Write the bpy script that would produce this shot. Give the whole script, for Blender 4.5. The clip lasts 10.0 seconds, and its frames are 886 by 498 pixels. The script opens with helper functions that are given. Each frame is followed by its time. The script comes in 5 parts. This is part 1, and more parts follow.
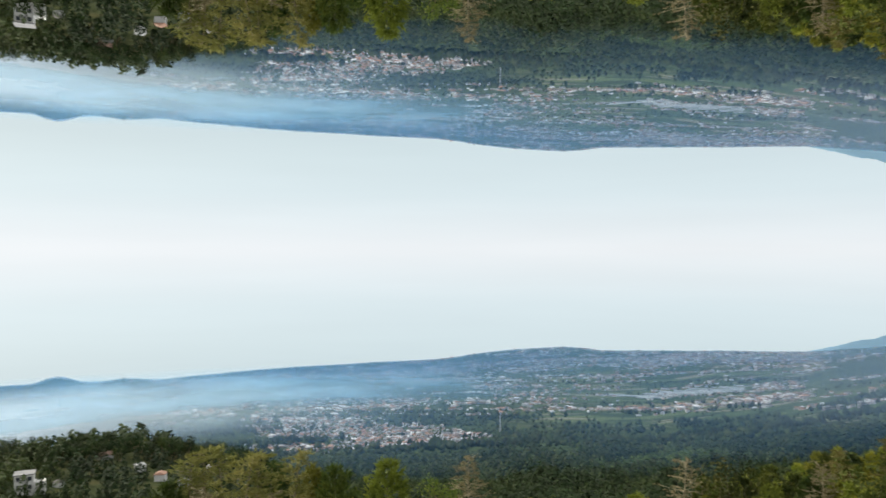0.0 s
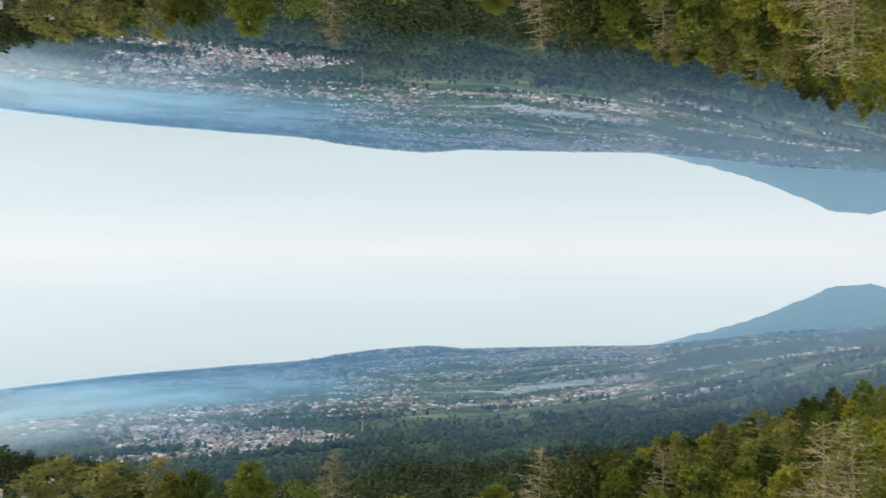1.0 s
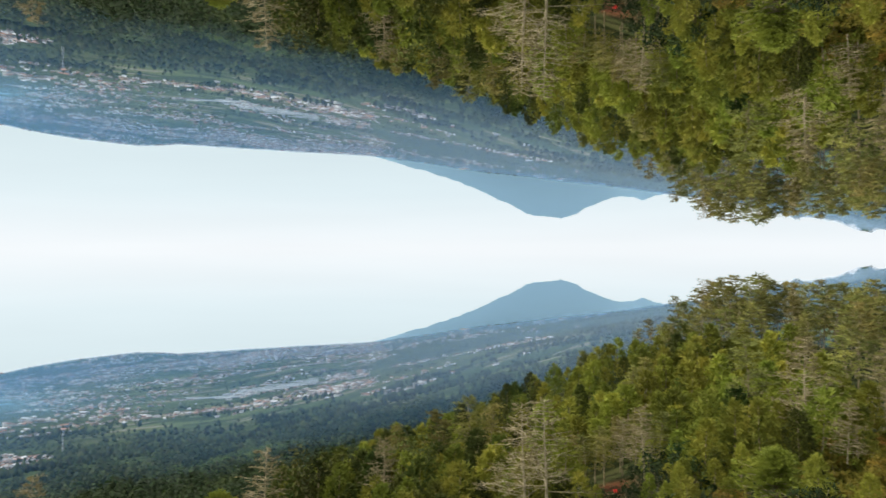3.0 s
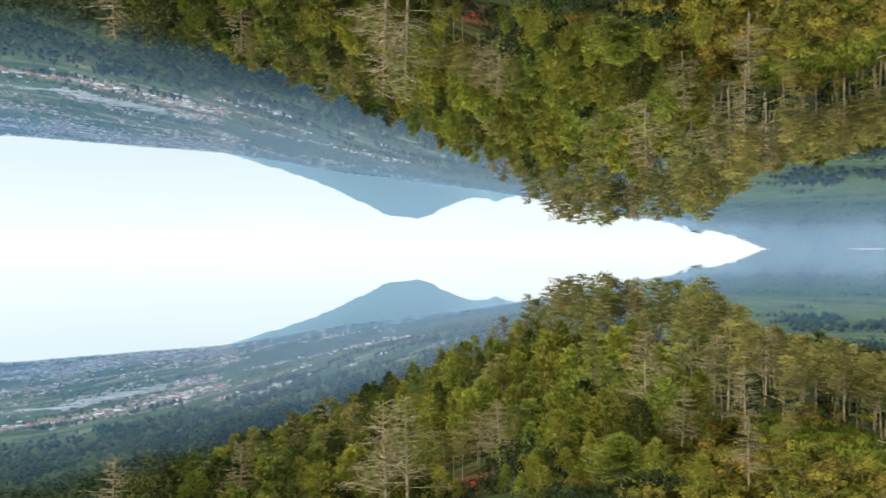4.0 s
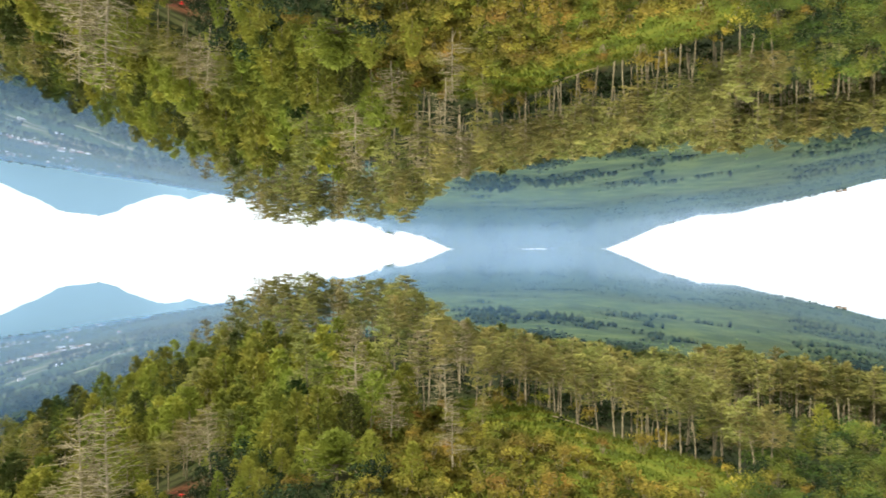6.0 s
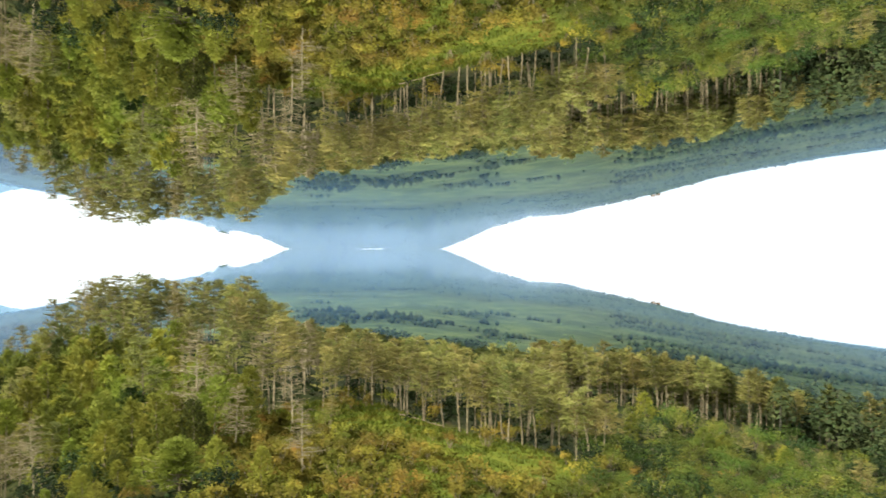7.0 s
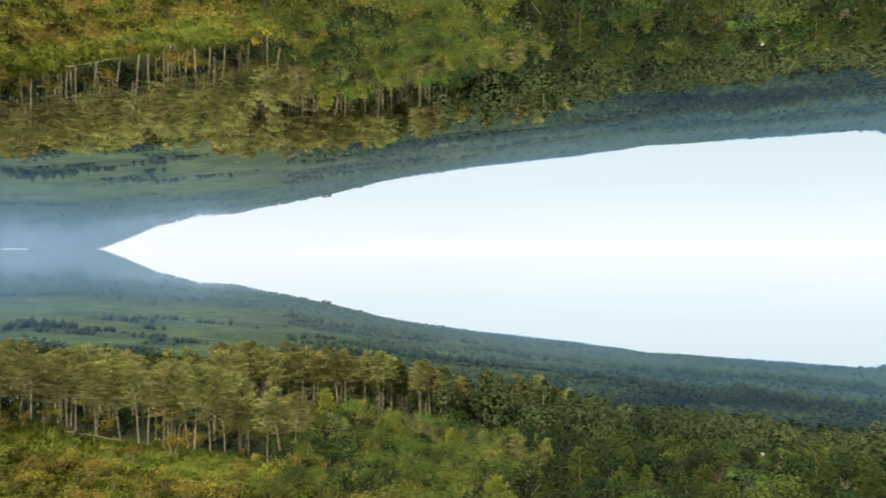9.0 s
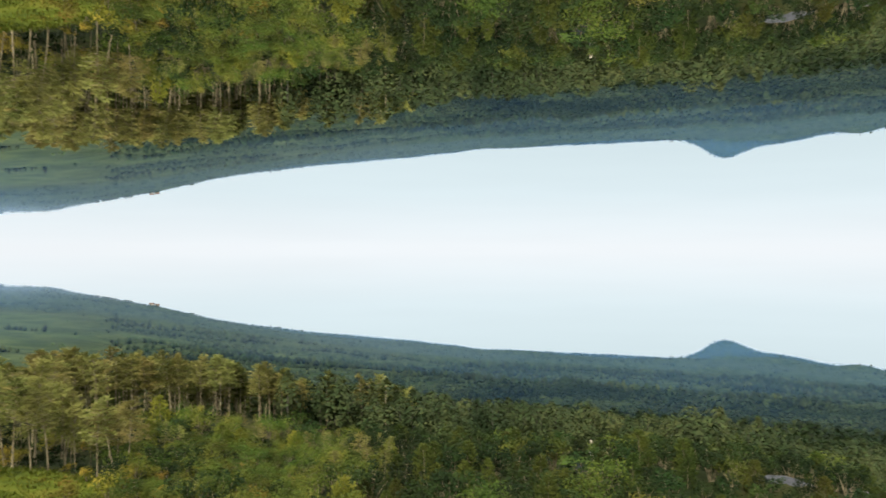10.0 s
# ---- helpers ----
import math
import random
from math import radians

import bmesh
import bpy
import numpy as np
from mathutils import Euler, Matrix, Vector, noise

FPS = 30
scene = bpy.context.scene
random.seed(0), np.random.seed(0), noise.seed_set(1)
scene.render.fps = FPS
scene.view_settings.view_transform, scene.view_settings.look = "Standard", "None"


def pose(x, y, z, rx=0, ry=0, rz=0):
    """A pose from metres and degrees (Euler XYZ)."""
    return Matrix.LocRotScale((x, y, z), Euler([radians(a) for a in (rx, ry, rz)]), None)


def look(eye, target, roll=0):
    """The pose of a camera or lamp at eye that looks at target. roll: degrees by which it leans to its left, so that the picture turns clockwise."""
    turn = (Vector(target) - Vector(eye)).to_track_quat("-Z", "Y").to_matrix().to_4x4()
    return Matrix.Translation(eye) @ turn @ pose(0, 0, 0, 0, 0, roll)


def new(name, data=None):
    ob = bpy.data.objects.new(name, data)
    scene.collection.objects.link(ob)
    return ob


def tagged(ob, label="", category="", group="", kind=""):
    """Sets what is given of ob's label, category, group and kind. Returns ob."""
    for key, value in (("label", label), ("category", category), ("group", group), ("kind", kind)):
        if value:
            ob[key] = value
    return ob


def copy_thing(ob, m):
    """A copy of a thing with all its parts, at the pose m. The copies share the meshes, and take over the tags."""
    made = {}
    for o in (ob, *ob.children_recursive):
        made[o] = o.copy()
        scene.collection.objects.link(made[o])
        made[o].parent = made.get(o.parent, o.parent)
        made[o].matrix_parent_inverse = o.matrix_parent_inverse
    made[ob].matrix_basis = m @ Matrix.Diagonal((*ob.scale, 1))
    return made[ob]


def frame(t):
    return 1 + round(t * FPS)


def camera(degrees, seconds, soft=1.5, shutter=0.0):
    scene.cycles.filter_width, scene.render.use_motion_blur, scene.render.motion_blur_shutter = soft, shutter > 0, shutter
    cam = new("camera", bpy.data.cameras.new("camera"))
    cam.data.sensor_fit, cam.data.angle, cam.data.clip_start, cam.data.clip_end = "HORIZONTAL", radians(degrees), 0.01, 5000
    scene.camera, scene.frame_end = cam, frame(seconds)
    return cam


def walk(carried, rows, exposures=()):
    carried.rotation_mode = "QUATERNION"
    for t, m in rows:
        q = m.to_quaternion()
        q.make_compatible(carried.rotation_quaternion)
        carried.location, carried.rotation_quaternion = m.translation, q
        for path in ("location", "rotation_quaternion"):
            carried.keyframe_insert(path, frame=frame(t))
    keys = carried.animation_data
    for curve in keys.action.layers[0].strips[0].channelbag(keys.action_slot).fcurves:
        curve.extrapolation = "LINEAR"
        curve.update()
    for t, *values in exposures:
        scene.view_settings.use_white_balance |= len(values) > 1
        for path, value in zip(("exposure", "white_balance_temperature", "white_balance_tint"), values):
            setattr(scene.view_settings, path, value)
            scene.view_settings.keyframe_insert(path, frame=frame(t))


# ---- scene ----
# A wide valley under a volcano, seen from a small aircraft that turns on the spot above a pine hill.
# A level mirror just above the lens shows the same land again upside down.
EYE = 45.0
cam = camera(59.2, 10.0, soft=1.5, shutter=0.32)
ROWS = [
    (0.0, 0.00, -0.00, 0.01),
    (0.5, -0.25, -0.85, 5.13),
    (1.0, -0.47, -1.60, 10.13),
    (1.5, -0.63, -2.21, 15.07),
    (2.0, -0.82, -2.75, 20.00),
    (2.5, -1.09, -3.17, 25.07),
    (4.0, -2.56, -3.83, 40.73),
    (4.5, -3.09, -3.79, 46.01),
    (5.0, -3.65, -3.51, 51.34),
    (6.5, -5.27, -1.83, 68.57),
    (7.0, -5.80, -1.18, 74.50),
    (7.5, -6.28, -0.50, 80.43),
    (8.0, -6.67, 0.21, 86.37),
    (8.5, -6.94, 0.90, 92.32),
    (9.0, -7.09, 1.59, 98.27),
    (9.5, -7.12, 2.28, 104.24),
    (10.0, -7.12, 2.94, 110.13),
]
walk(cam, [(t, pose(x, y, EYE, 90, 0, -yaw)) for t, x, y, yaw in ROWS],
     exposures=[(0.0, -0.38), (2.5, -0.32), (4.0, -0.1), (4.5, -0.02), (5.2, 0.06), (6.6, 0.38), (7.3, 0.32), (8.0, 0.05), (8.5, -0.08), (9.3, -0.25), (10.0, -0.31)])

# ---- light ----
SUN_AZ, SUN_EL = 306.0, 40.0


def build_world():
    w = bpy.data.worlds.new("sky")
    scene.world = w
    w.use_nodes = True
    nt = w.node_tree
    nt.nodes.clear()
    N = nt.nodes.new
    L = nt.links.new
    out, bg = N("ShaderNodeOutputWorld"), N("ShaderNodeBackground")
    tc, sep, comb = N("ShaderNodeTexCoord"), N("ShaderNodeSeparateXYZ"), N("ShaderNodeCombineXYZ")
    L(tc.outputs["Generated"], sep.inputs[0])
    # the land falls away to a hazy horizon some degrees below eye level
    up = N("ShaderNodeMath"); up.operation = "ADD"; up.inputs[1].default_value = 0.17
    cl = N("ShaderNodeMath"); cl.operation = "MAXIMUM"; cl.inputs[1].default_value = 0.02
    L(sep.outputs[2], up.inputs[0]); L(up.outputs[0], cl.inputs[0])
    L(sep.outputs[0], comb.inputs[0]); L(sep.outputs[1], comb.inputs[1]); L(cl.outputs[0], comb.inputs[2])
    sky = N("ShaderNodeTexSky"); sky.sky_type = "NISHITA"; sky.sun_disc = False
    sky.sun_elevation, sky.sun_rotation = radians(SUN_EL), radians(SUN_AZ)
    sky.air_density, sky.dust_density = 1.0, 2.0
    L(comb.outputs[0], sky.inputs["Vector"])
    dim = N("ShaderNodeVectorMath"); dim.operation = "SCALE"; dim.inputs["Scale"].default_value = 0.1
    L(sky.outputs[0], dim.inputs[0])
    # a thin, bright, even overcast with faint level streaks
    ramp = N("ShaderNodeValToRGB")
    ramp.color_ramp.elements[0].position, ramp.color_ramp.elements[0].color = 0.0, (0.765, 0.95, 1.03, 1)
    ramp.color_ramp.elements[1].position, ramp.color_ramp.elements[1].color = 0.25, (1.17, 1.168, 1.168, 1)
    e = ramp.color_ramp.elements.new(0.1); e.color = (0.93, 1.07, 1.125, 1)
    e = ramp.color_ramp.elements.new(0.165); e.color = (1.13, 1.175, 1.2, 1)
    L(cl.outputs[0], ramp.inputs[0])
    mp = N("ShaderNodeMapping"); mp.inputs["Scale"].default_value = (1.4, 1.4, 16.0)
    nz = N("ShaderNodeTexNoise"); nz.inputs["Scale"].default_value = 2.0; nz.inputs["Detail"].default_value = 4.0
    L(tc.outputs["Generated"], mp.inputs[0]); L(mp.outputs[0], nz.inputs["Vector"])
    mr = N("ShaderNodeMapRange"); mr.inputs[1].default_value, mr.inputs[2].default_value = 0.35, 0.65
    mr.inputs[3].default_value, mr.inputs[4].default_value = 1.06, 1.09
    L(nz.outputs[0], mr.inputs[0])
    cloud = N("ShaderNodeVectorMath"); cloud.operation = "SCALE"
    L(ramp.outputs[0], cloud.inputs[0]); L(mr.outputs[0], cloud.inputs["Scale"])
    mix = N("ShaderNodeMix"); mix.data_type = "RGBA"; mix.inputs["Factor"].default_value = 0.86
    L(dim.outputs[0], mix.inputs["A"]); L(cloud.outputs[0], mix.inputs["B"])
    L(mix.outputs["Result"], bg.inputs[0]); bg.inputs[1].default_value = 1.0
    L(bg.outputs[0], out.inputs[0])


build_world()
sun = new("sun", bpy.data.lights.new("sun", "SUN"))
sun.data.energy, sun.data.angle, sun.data.color = 5.0, radians(2.0), (1.0, 0.93, 0.78)
sa, se = radians(SUN_AZ), radians(SUN_EL)
sun.matrix_world = look((300 * math.sin(sa) * math.cos(se), 300 * math.cos(sa) * math.cos(se), 300 * math.sin(se) + 300), (0, 0, 300))


# ---- materials ----
def material(name, colors, scale=1.0, rough=0.9, random_by="", spread=0.25, bump=0.0, bump_scale=6.0, detail=5.0, second=0.0, metallic=0.0, hue=0.0):
    """Noise between the given colours at real size (scale: bumps per metre), varied by object or island."""
    m = bpy.data.materials.new(name)
    m.use_nodes = True
    nt = m.node_tree
    b = nt.nodes["Principled BSDF"]
    N, L = nt.nodes.new, nt.links.new
    geo = N("ShaderNodeNewGeometry")
    nz = N("ShaderNodeTexNoise"); nz.inputs["Scale"].default_value = scale; nz.inputs["Detail"].default_value = detail
    L(geo.outputs["Position"], nz.inputs["Vector"])
    ramp = N("ShaderNodeValToRGB")
    el = ramp.color_ramp.elements
    n = len(colors)
    el[0].position, el[0].color = 0.3, (*colors[0], 1)
    el[1].position, el[1].color = 0.7, (*colors[-1], 1)
    for i in range(1, n - 1):
        k = el.new(0.3 + 0.4 * i / (n - 1)); k.color = (*colors[i], 1)
    L(nz.outputs[0], ramp.inputs[0])
    col = ramp.outputs[0]
    if second:
        n2 = N("ShaderNodeTexNoise"); n2.inputs["Scale"].default_value = scale * 0.11; n2.inputs["Detail"].default_value = 3.0
        L(geo.outputs["Position"], n2.inputs["Vector"])
        m2 = N("ShaderNodeMapRange"); m2.inputs[1].default_value, m2.inputs[2].default_value = 0.3, 0.7
        m2.inputs[3].default_value, m2.inputs[4].default_value = 1 - second, 1 + second
        L(n2.outputs[0], m2.inputs[0])
        sc = N("ShaderNodeVectorMath"); sc.operation = "SCALE"
        L(col, sc.inputs[0]); L(m2.outputs[0], sc.inputs["Scale"]); col = sc.outputs[0]
    if random_by:
        src = N("ShaderNodeObjectInfo").outputs["Random"] if random_by == "object" else geo.outputs["Random Per Island"]
        hs = N("ShaderNodeHueSaturation")
        mv = N("ShaderNodeMapRange"); mv.inputs[3].default_value, mv.inputs[4].default_value = 1 - spread, 1 + spread
        mh = N("ShaderNodeMapRange"); mh.inputs[3].default_value, mh.inputs[4].default_value = 0.5 - hue, 0.5 + hue
        mu = N("ShaderNodeMath"); mu.operation = "MULTIPLY"; mu.inputs[1].default_value = 7.31
        fr = N("ShaderNodeMath"); fr.operation = "FRACT"
        L(src, mv.inputs[0]); L(src, mu.inputs[0]); L(mu.outputs[0], fr.inputs[0]); L(fr.outputs[0], mh.inputs[0])
        L(col, hs.inputs["Color"]); L(mv.outputs[0], hs.inputs["Value"]); L(mh.outputs[0], hs.inputs["Hue"])
        col = hs.outputs[0]
    L(col, b.inputs["Base Color"])
    b.inputs["Roughness"].default_value, b.inputs["Metallic"].default_value = rough, metallic
    b.inputs["Specular IOR Level"].default_value = 0.25
    if bump:
        nb = N("ShaderNodeTexNoise"); nb.inputs["Scale"].default_value = bump_scale; nb.inputs["Detail"].default_value = 4.0
        L(geo.outputs["Position"], nb.inputs["Vector"])
        bp = N("ShaderNodeBump"); bp.inputs["Strength"].default_value = 0.7; bp.inputs["Distance"].default_value = bump
        L(nb.outputs[0], bp.inputs["Height"]); L(bp.outputs[0], b.inputs["Normal"])
    return m


def foliage(name, colors, scale=0.6, random_by="object", spread=0.25, hue=0.02, leak=0.35):
    """Leaves: the noise colours above with some light let through."""
    m = material(name, colors, scale, 0.75, random_by, spread, hue=hue)
    nt = m.node_tree
    b, out = nt.nodes["Principled BSDF"], nt.nodes["Material Output"]
    col = b.inputs["Base Color"].links[0].from_socket
    tr, mx = nt.nodes.new("ShaderNodeBsdfTranslucent"), nt.nodes.new("ShaderNodeMixShader")
    mx.inputs[0].default_value = leak
    nt.links.new(col, tr.inputs[0])
    nt.links.new(b.outputs[0], mx.inputs[1]); nt.links.new(tr.outputs[0], mx.inputs[2]); nt.links.new(mx.outputs[0], out.inputs[0])
    return m


PINE_GREEN = foliage("pine_needles", [(0.122, 0.132, 0.031), (0.226, 0.224, 0.059), (0.35, 0.322, 0.1)], 0.25, spread=0.3, hue=0.025, leak=0.25)
YOUNG_GREEN = foliage("young_conifer_needles", [(0.12, 0.146, 0.02), (0.208, 0.232, 0.03), (0.325, 0.312, 0.046)], 0.15, spread=0.32, hue=0.022, leak=0.2)
SHRUB_GREEN = foliage("shrub_leaves", [(0.115, 0.125, 0.015), (0.235, 0.21, 0.03), (0.39, 0.245, 0.046)], 0.16, hue=0.025, spread=0.35)
BRIGHT_GREEN = foliage("bright_tree_leaves", [(0.052, 0.092, 0.014), (0.108, 0.145, 0.021), (0.20, 0.205, 0.033)], 0.2, hue=0.025, spread=0.4, leak=0.3)
# also colours the undergrowth, whose darkness stands in for shade under trees
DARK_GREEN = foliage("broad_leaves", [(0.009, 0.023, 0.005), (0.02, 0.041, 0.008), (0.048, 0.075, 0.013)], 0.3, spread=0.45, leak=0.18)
# darker copy of the young needles' green, standing in for shade
CONIFER_GREEN = foliage("darkened_conifer_needles", [(0.034, 0.056, 0.010), (0.066, 0.088, 0.014), (0.12, 0.132, 0.022)], 0.2, spread=0.4, hue=0.025, leak=0.2)
DRY_TWIG = material("dry_twigs", [(0.17, 0.145, 0.07), (0.30, 0.26, 0.13)], 1.5, 0.9, "object", 0.15)
PALE_BARK = material("pale_pine_bark", [(0.17, 0.14, 0.085), (0.38, 0.32, 0.2)], 1.2, 0.9, "object", 0.25, 0.03, 8.0)
GREY_BARK = material("grey_tree_bark", [(0.06, 0.06, 0.045), (0.13, 0.125, 0.09)], 1.2, 0.9, "island", 0.3, 0.03, 8.0)
DEAD_BARK = material("bleached_dead_wood", [(0.24, 0.20, 0.12), (0.46, 0.40, 0.26)], 1.2, 0.9, "object", 0.15, 0.02, 8.0)
PLANTATION_GREEN = foliage("plantation_leaves", [(0.045, 0.08, 0.02), (0.075, 0.12, 0.028), (0.12, 0.165, 0.04)], 0.03, "island", 0.3, 0.02, 0.35)
WOODS_GREEN = foliage("far_woods_leaves", [(0.011, 0.026, 0.010), (0.027, 0.048, 0.016), (0.07, 0.095, 0.028)], 0.009, "island", 0.4, 0.02, 0.4)
MIXED_GREEN = foliage("mixed_wood_leaves", [(0.03, 0.054, 0.019), (0.062, 0.09, 0.03), (0.12, 0.14, 0.046)], 0.03, "island", 0.35, 0.025, 0.35)
MID_PINE_GREEN = foliage("mid_pine_needles", [(0.062, 0.088, 0.017), (0.122, 0.14, 0.032), (0.20, 0.2, 0.052)], 0.05, "island", 0.3, 0.015)


def ground_material():
    m = bpy.data.materials.new("land")
    m.use_nodes = True
    nt = m.node_tree
    N, L = nt.nodes.new, nt.links.new
    b = nt.nodes["Principled BSDF"]
    b.inputs["Roughness"].default_value, b.inputs["Specular IOR Level"].default_value = 0.95, 0.1
    geo = N("ShaderNodeNewGeometry")

    def noisy(scale, colors, detail=6.0):
        nz = N("ShaderNodeTexNoise"); nz.inputs["Scale"].default_value = scale; nz.inputs["Detail"].default_value = detail
        L(geo.outputs["Position"], nz.inputs["Vector"])
        r = N("ShaderNodeValToRGB")
        el = r.color_ramp.elements
        el[0].position, el[0].color = 0.32, (*colors[0], 1)
        el[1].position, el[1].color = 0.68, (*colors[-1], 1)
        for i in range(1, len(colors) - 1):
            k = el.new(0.32 + 0.36 * i / (len(colors) - 1)); k.color = (*colors[i], 1)
        L(nz.outputs[0], r.inputs[0])
        return r.outputs[0]

    def blend(a, c, fac):
        x = N("ShaderNodeMix"); x.data_type = "RGBA"
        L(a, x.inputs["A"]); L(c, x.inputs["B"]); L(fac, x.inputs["Factor"])
        return x.outputs["Result"]

    def cover(name):
        a = N("ShaderNodeAttribute"); a.attribute_name = name
        return a.outputs["Fac"]

    canopy = noisy(0.05, [(0.018, 0.038, 0.011), (0.032, 0.056, 0.016), (0.056, 0.08, 0.023)])
    floor = noisy(0.06, [(0.018, 0.028, 0.008), (0.032, 0.042, 0.012), (0.058, 0.056, 0.02)])
    grass = noisy(0.16, [(0.07, 0.095, 0.012), (0.115, 0.145, 0.016), (0.175, 0.17, 0.023)])
    meadow = noisy(0.02, [(0.028, 0.052, 0.018), (0.05, 0.08, 0.024), (0.08, 0.11, 0.032)])
    soil = noisy(0.5, [(0.085, 0.03, 0.015), (0.15, 0.052, 0.026)])
    # a patchwork of strip fields on the valley floor
    mp = N("ShaderNodeMapping"); mp.inputs["Scale"].default_value = (0.007, 0.03, 0.0); mp.inputs["Rotation"].default_value = (0, 0, 0.35)
    vo = N("ShaderNodeTexVoronoi"); vo.inputs["Scale"].default_value = 1.0
    L(geo.outputs["Position"], mp.inputs[0]); L(mp.outputs[0], vo.inputs["Vector"])
    sp = N("ShaderNodeSeparateColor"); L(vo.outputs["Color"], sp.inputs[0])
    fr = N("ShaderNodeValToRGB"); fr.color_ramp.interpolation = "CONSTANT"
    el = fr.color_ramp.elements
    el[0].color, el[1].position, el[1].color = (0.03, 0.056, 0.018, 1), 0.28, (0.045, 0.075, 0.024, 1)
    for p, c in ((0.5, (0.075, 0.105, 0.038, 1)), (0.72, (0.024, 0.044, 0.017, 1)), (0.88, (0.16, 0.155, 0.10, 1))):
        k = el.new(p); k.color = c
    L(sp.outputs[0], fr.inputs[0])
    col = blend(blend(floor, canopy, cover("canopy")), grass, cover("grass"))
    col = blend(col, meadow, cover("meadow"))
    col = blend(col, fr.outputs[0], cover("fields"))
    col = blend(col, soil, cover("soil"))
    L(col, b.inputs["Base Color"])
    nb = N("ShaderNodeTexNoise"); nb.inputs["Scale"].default_value = 0.5; nb.inputs["Detail"].default_value = 5.0
    L(geo.outputs["Position"], nb.inputs["Vector"])
    bp = N("ShaderNodeBump"); bp.inputs["Strength"].default_value = 0.6; bp.inputs["Distance"].default_value = 1.0
    L(nb.outputs[0], bp.inputs["Height"])
    # rounded treetops on the slopes too far off for single trees
    vt = N("ShaderNodeTexVoronoi"); vt.inputs["Scale"].default_value = 0.085
    L(geo.outputs["Position"], vt.inputs["Vector"])
    b2 = N("ShaderNodeBump"); b2.invert = True; b2.inputs["Distance"].default_value = 7.0
    L(cover("canopy"), b2.inputs["Strength"]); L(vt.outputs["Distance"], b2.inputs["Height"]); L(bp.outputs[0], b2.inputs["Normal"])
    L(b2.outputs[0], b.inputs["Normal"])
    return m


# ---- the shape of the land, by compass bearing and distance from the hill ----
def hashed(ix, iy, seed):
    v = np.sin(ix * 127.1 + iy * 311.7 + seed * 74.7) * 43758.5453
    return v - np.floor(v)


def vnoise(x, y, seed=0):
    ix, iy = np.floor(x), np.floor(y)
    fx, fy = x - ix, y - iy
    fx, fy = fx * fx * (3 - 2 * fx), fy * fy * (3 - 2 * fy)
    a, b = hashed(ix, iy, seed), hashed(ix + 1, iy, seed)
    c, d = hashed(ix, iy + 1, seed), hashed(ix + 1, iy + 1, seed)
    return (a + (b - a) * fx) * (1 - fy) + (c + (d - c) * fx) * fy


def fbm(x, y, octaves=4, seed=0):
    total, amp, out = 0.0, 1.0, 0.0
    for i in range(octaves):
        out = out + amp * (vnoise(x * 2 ** i, y * 2 ** i, seed + i) - 0.5)
        total += amp * 0.5
        amp *= 0.5
    return out / total


def soft(v, a, b):
    t = np.clip((v - a) / (b - a), 0, 1)
    return t * t * (3 - 2 * t)


def bearing_curve(pairs):
    a, v = np.array(pairs, float).T
    return lambda az: np.interp(az, a, v)


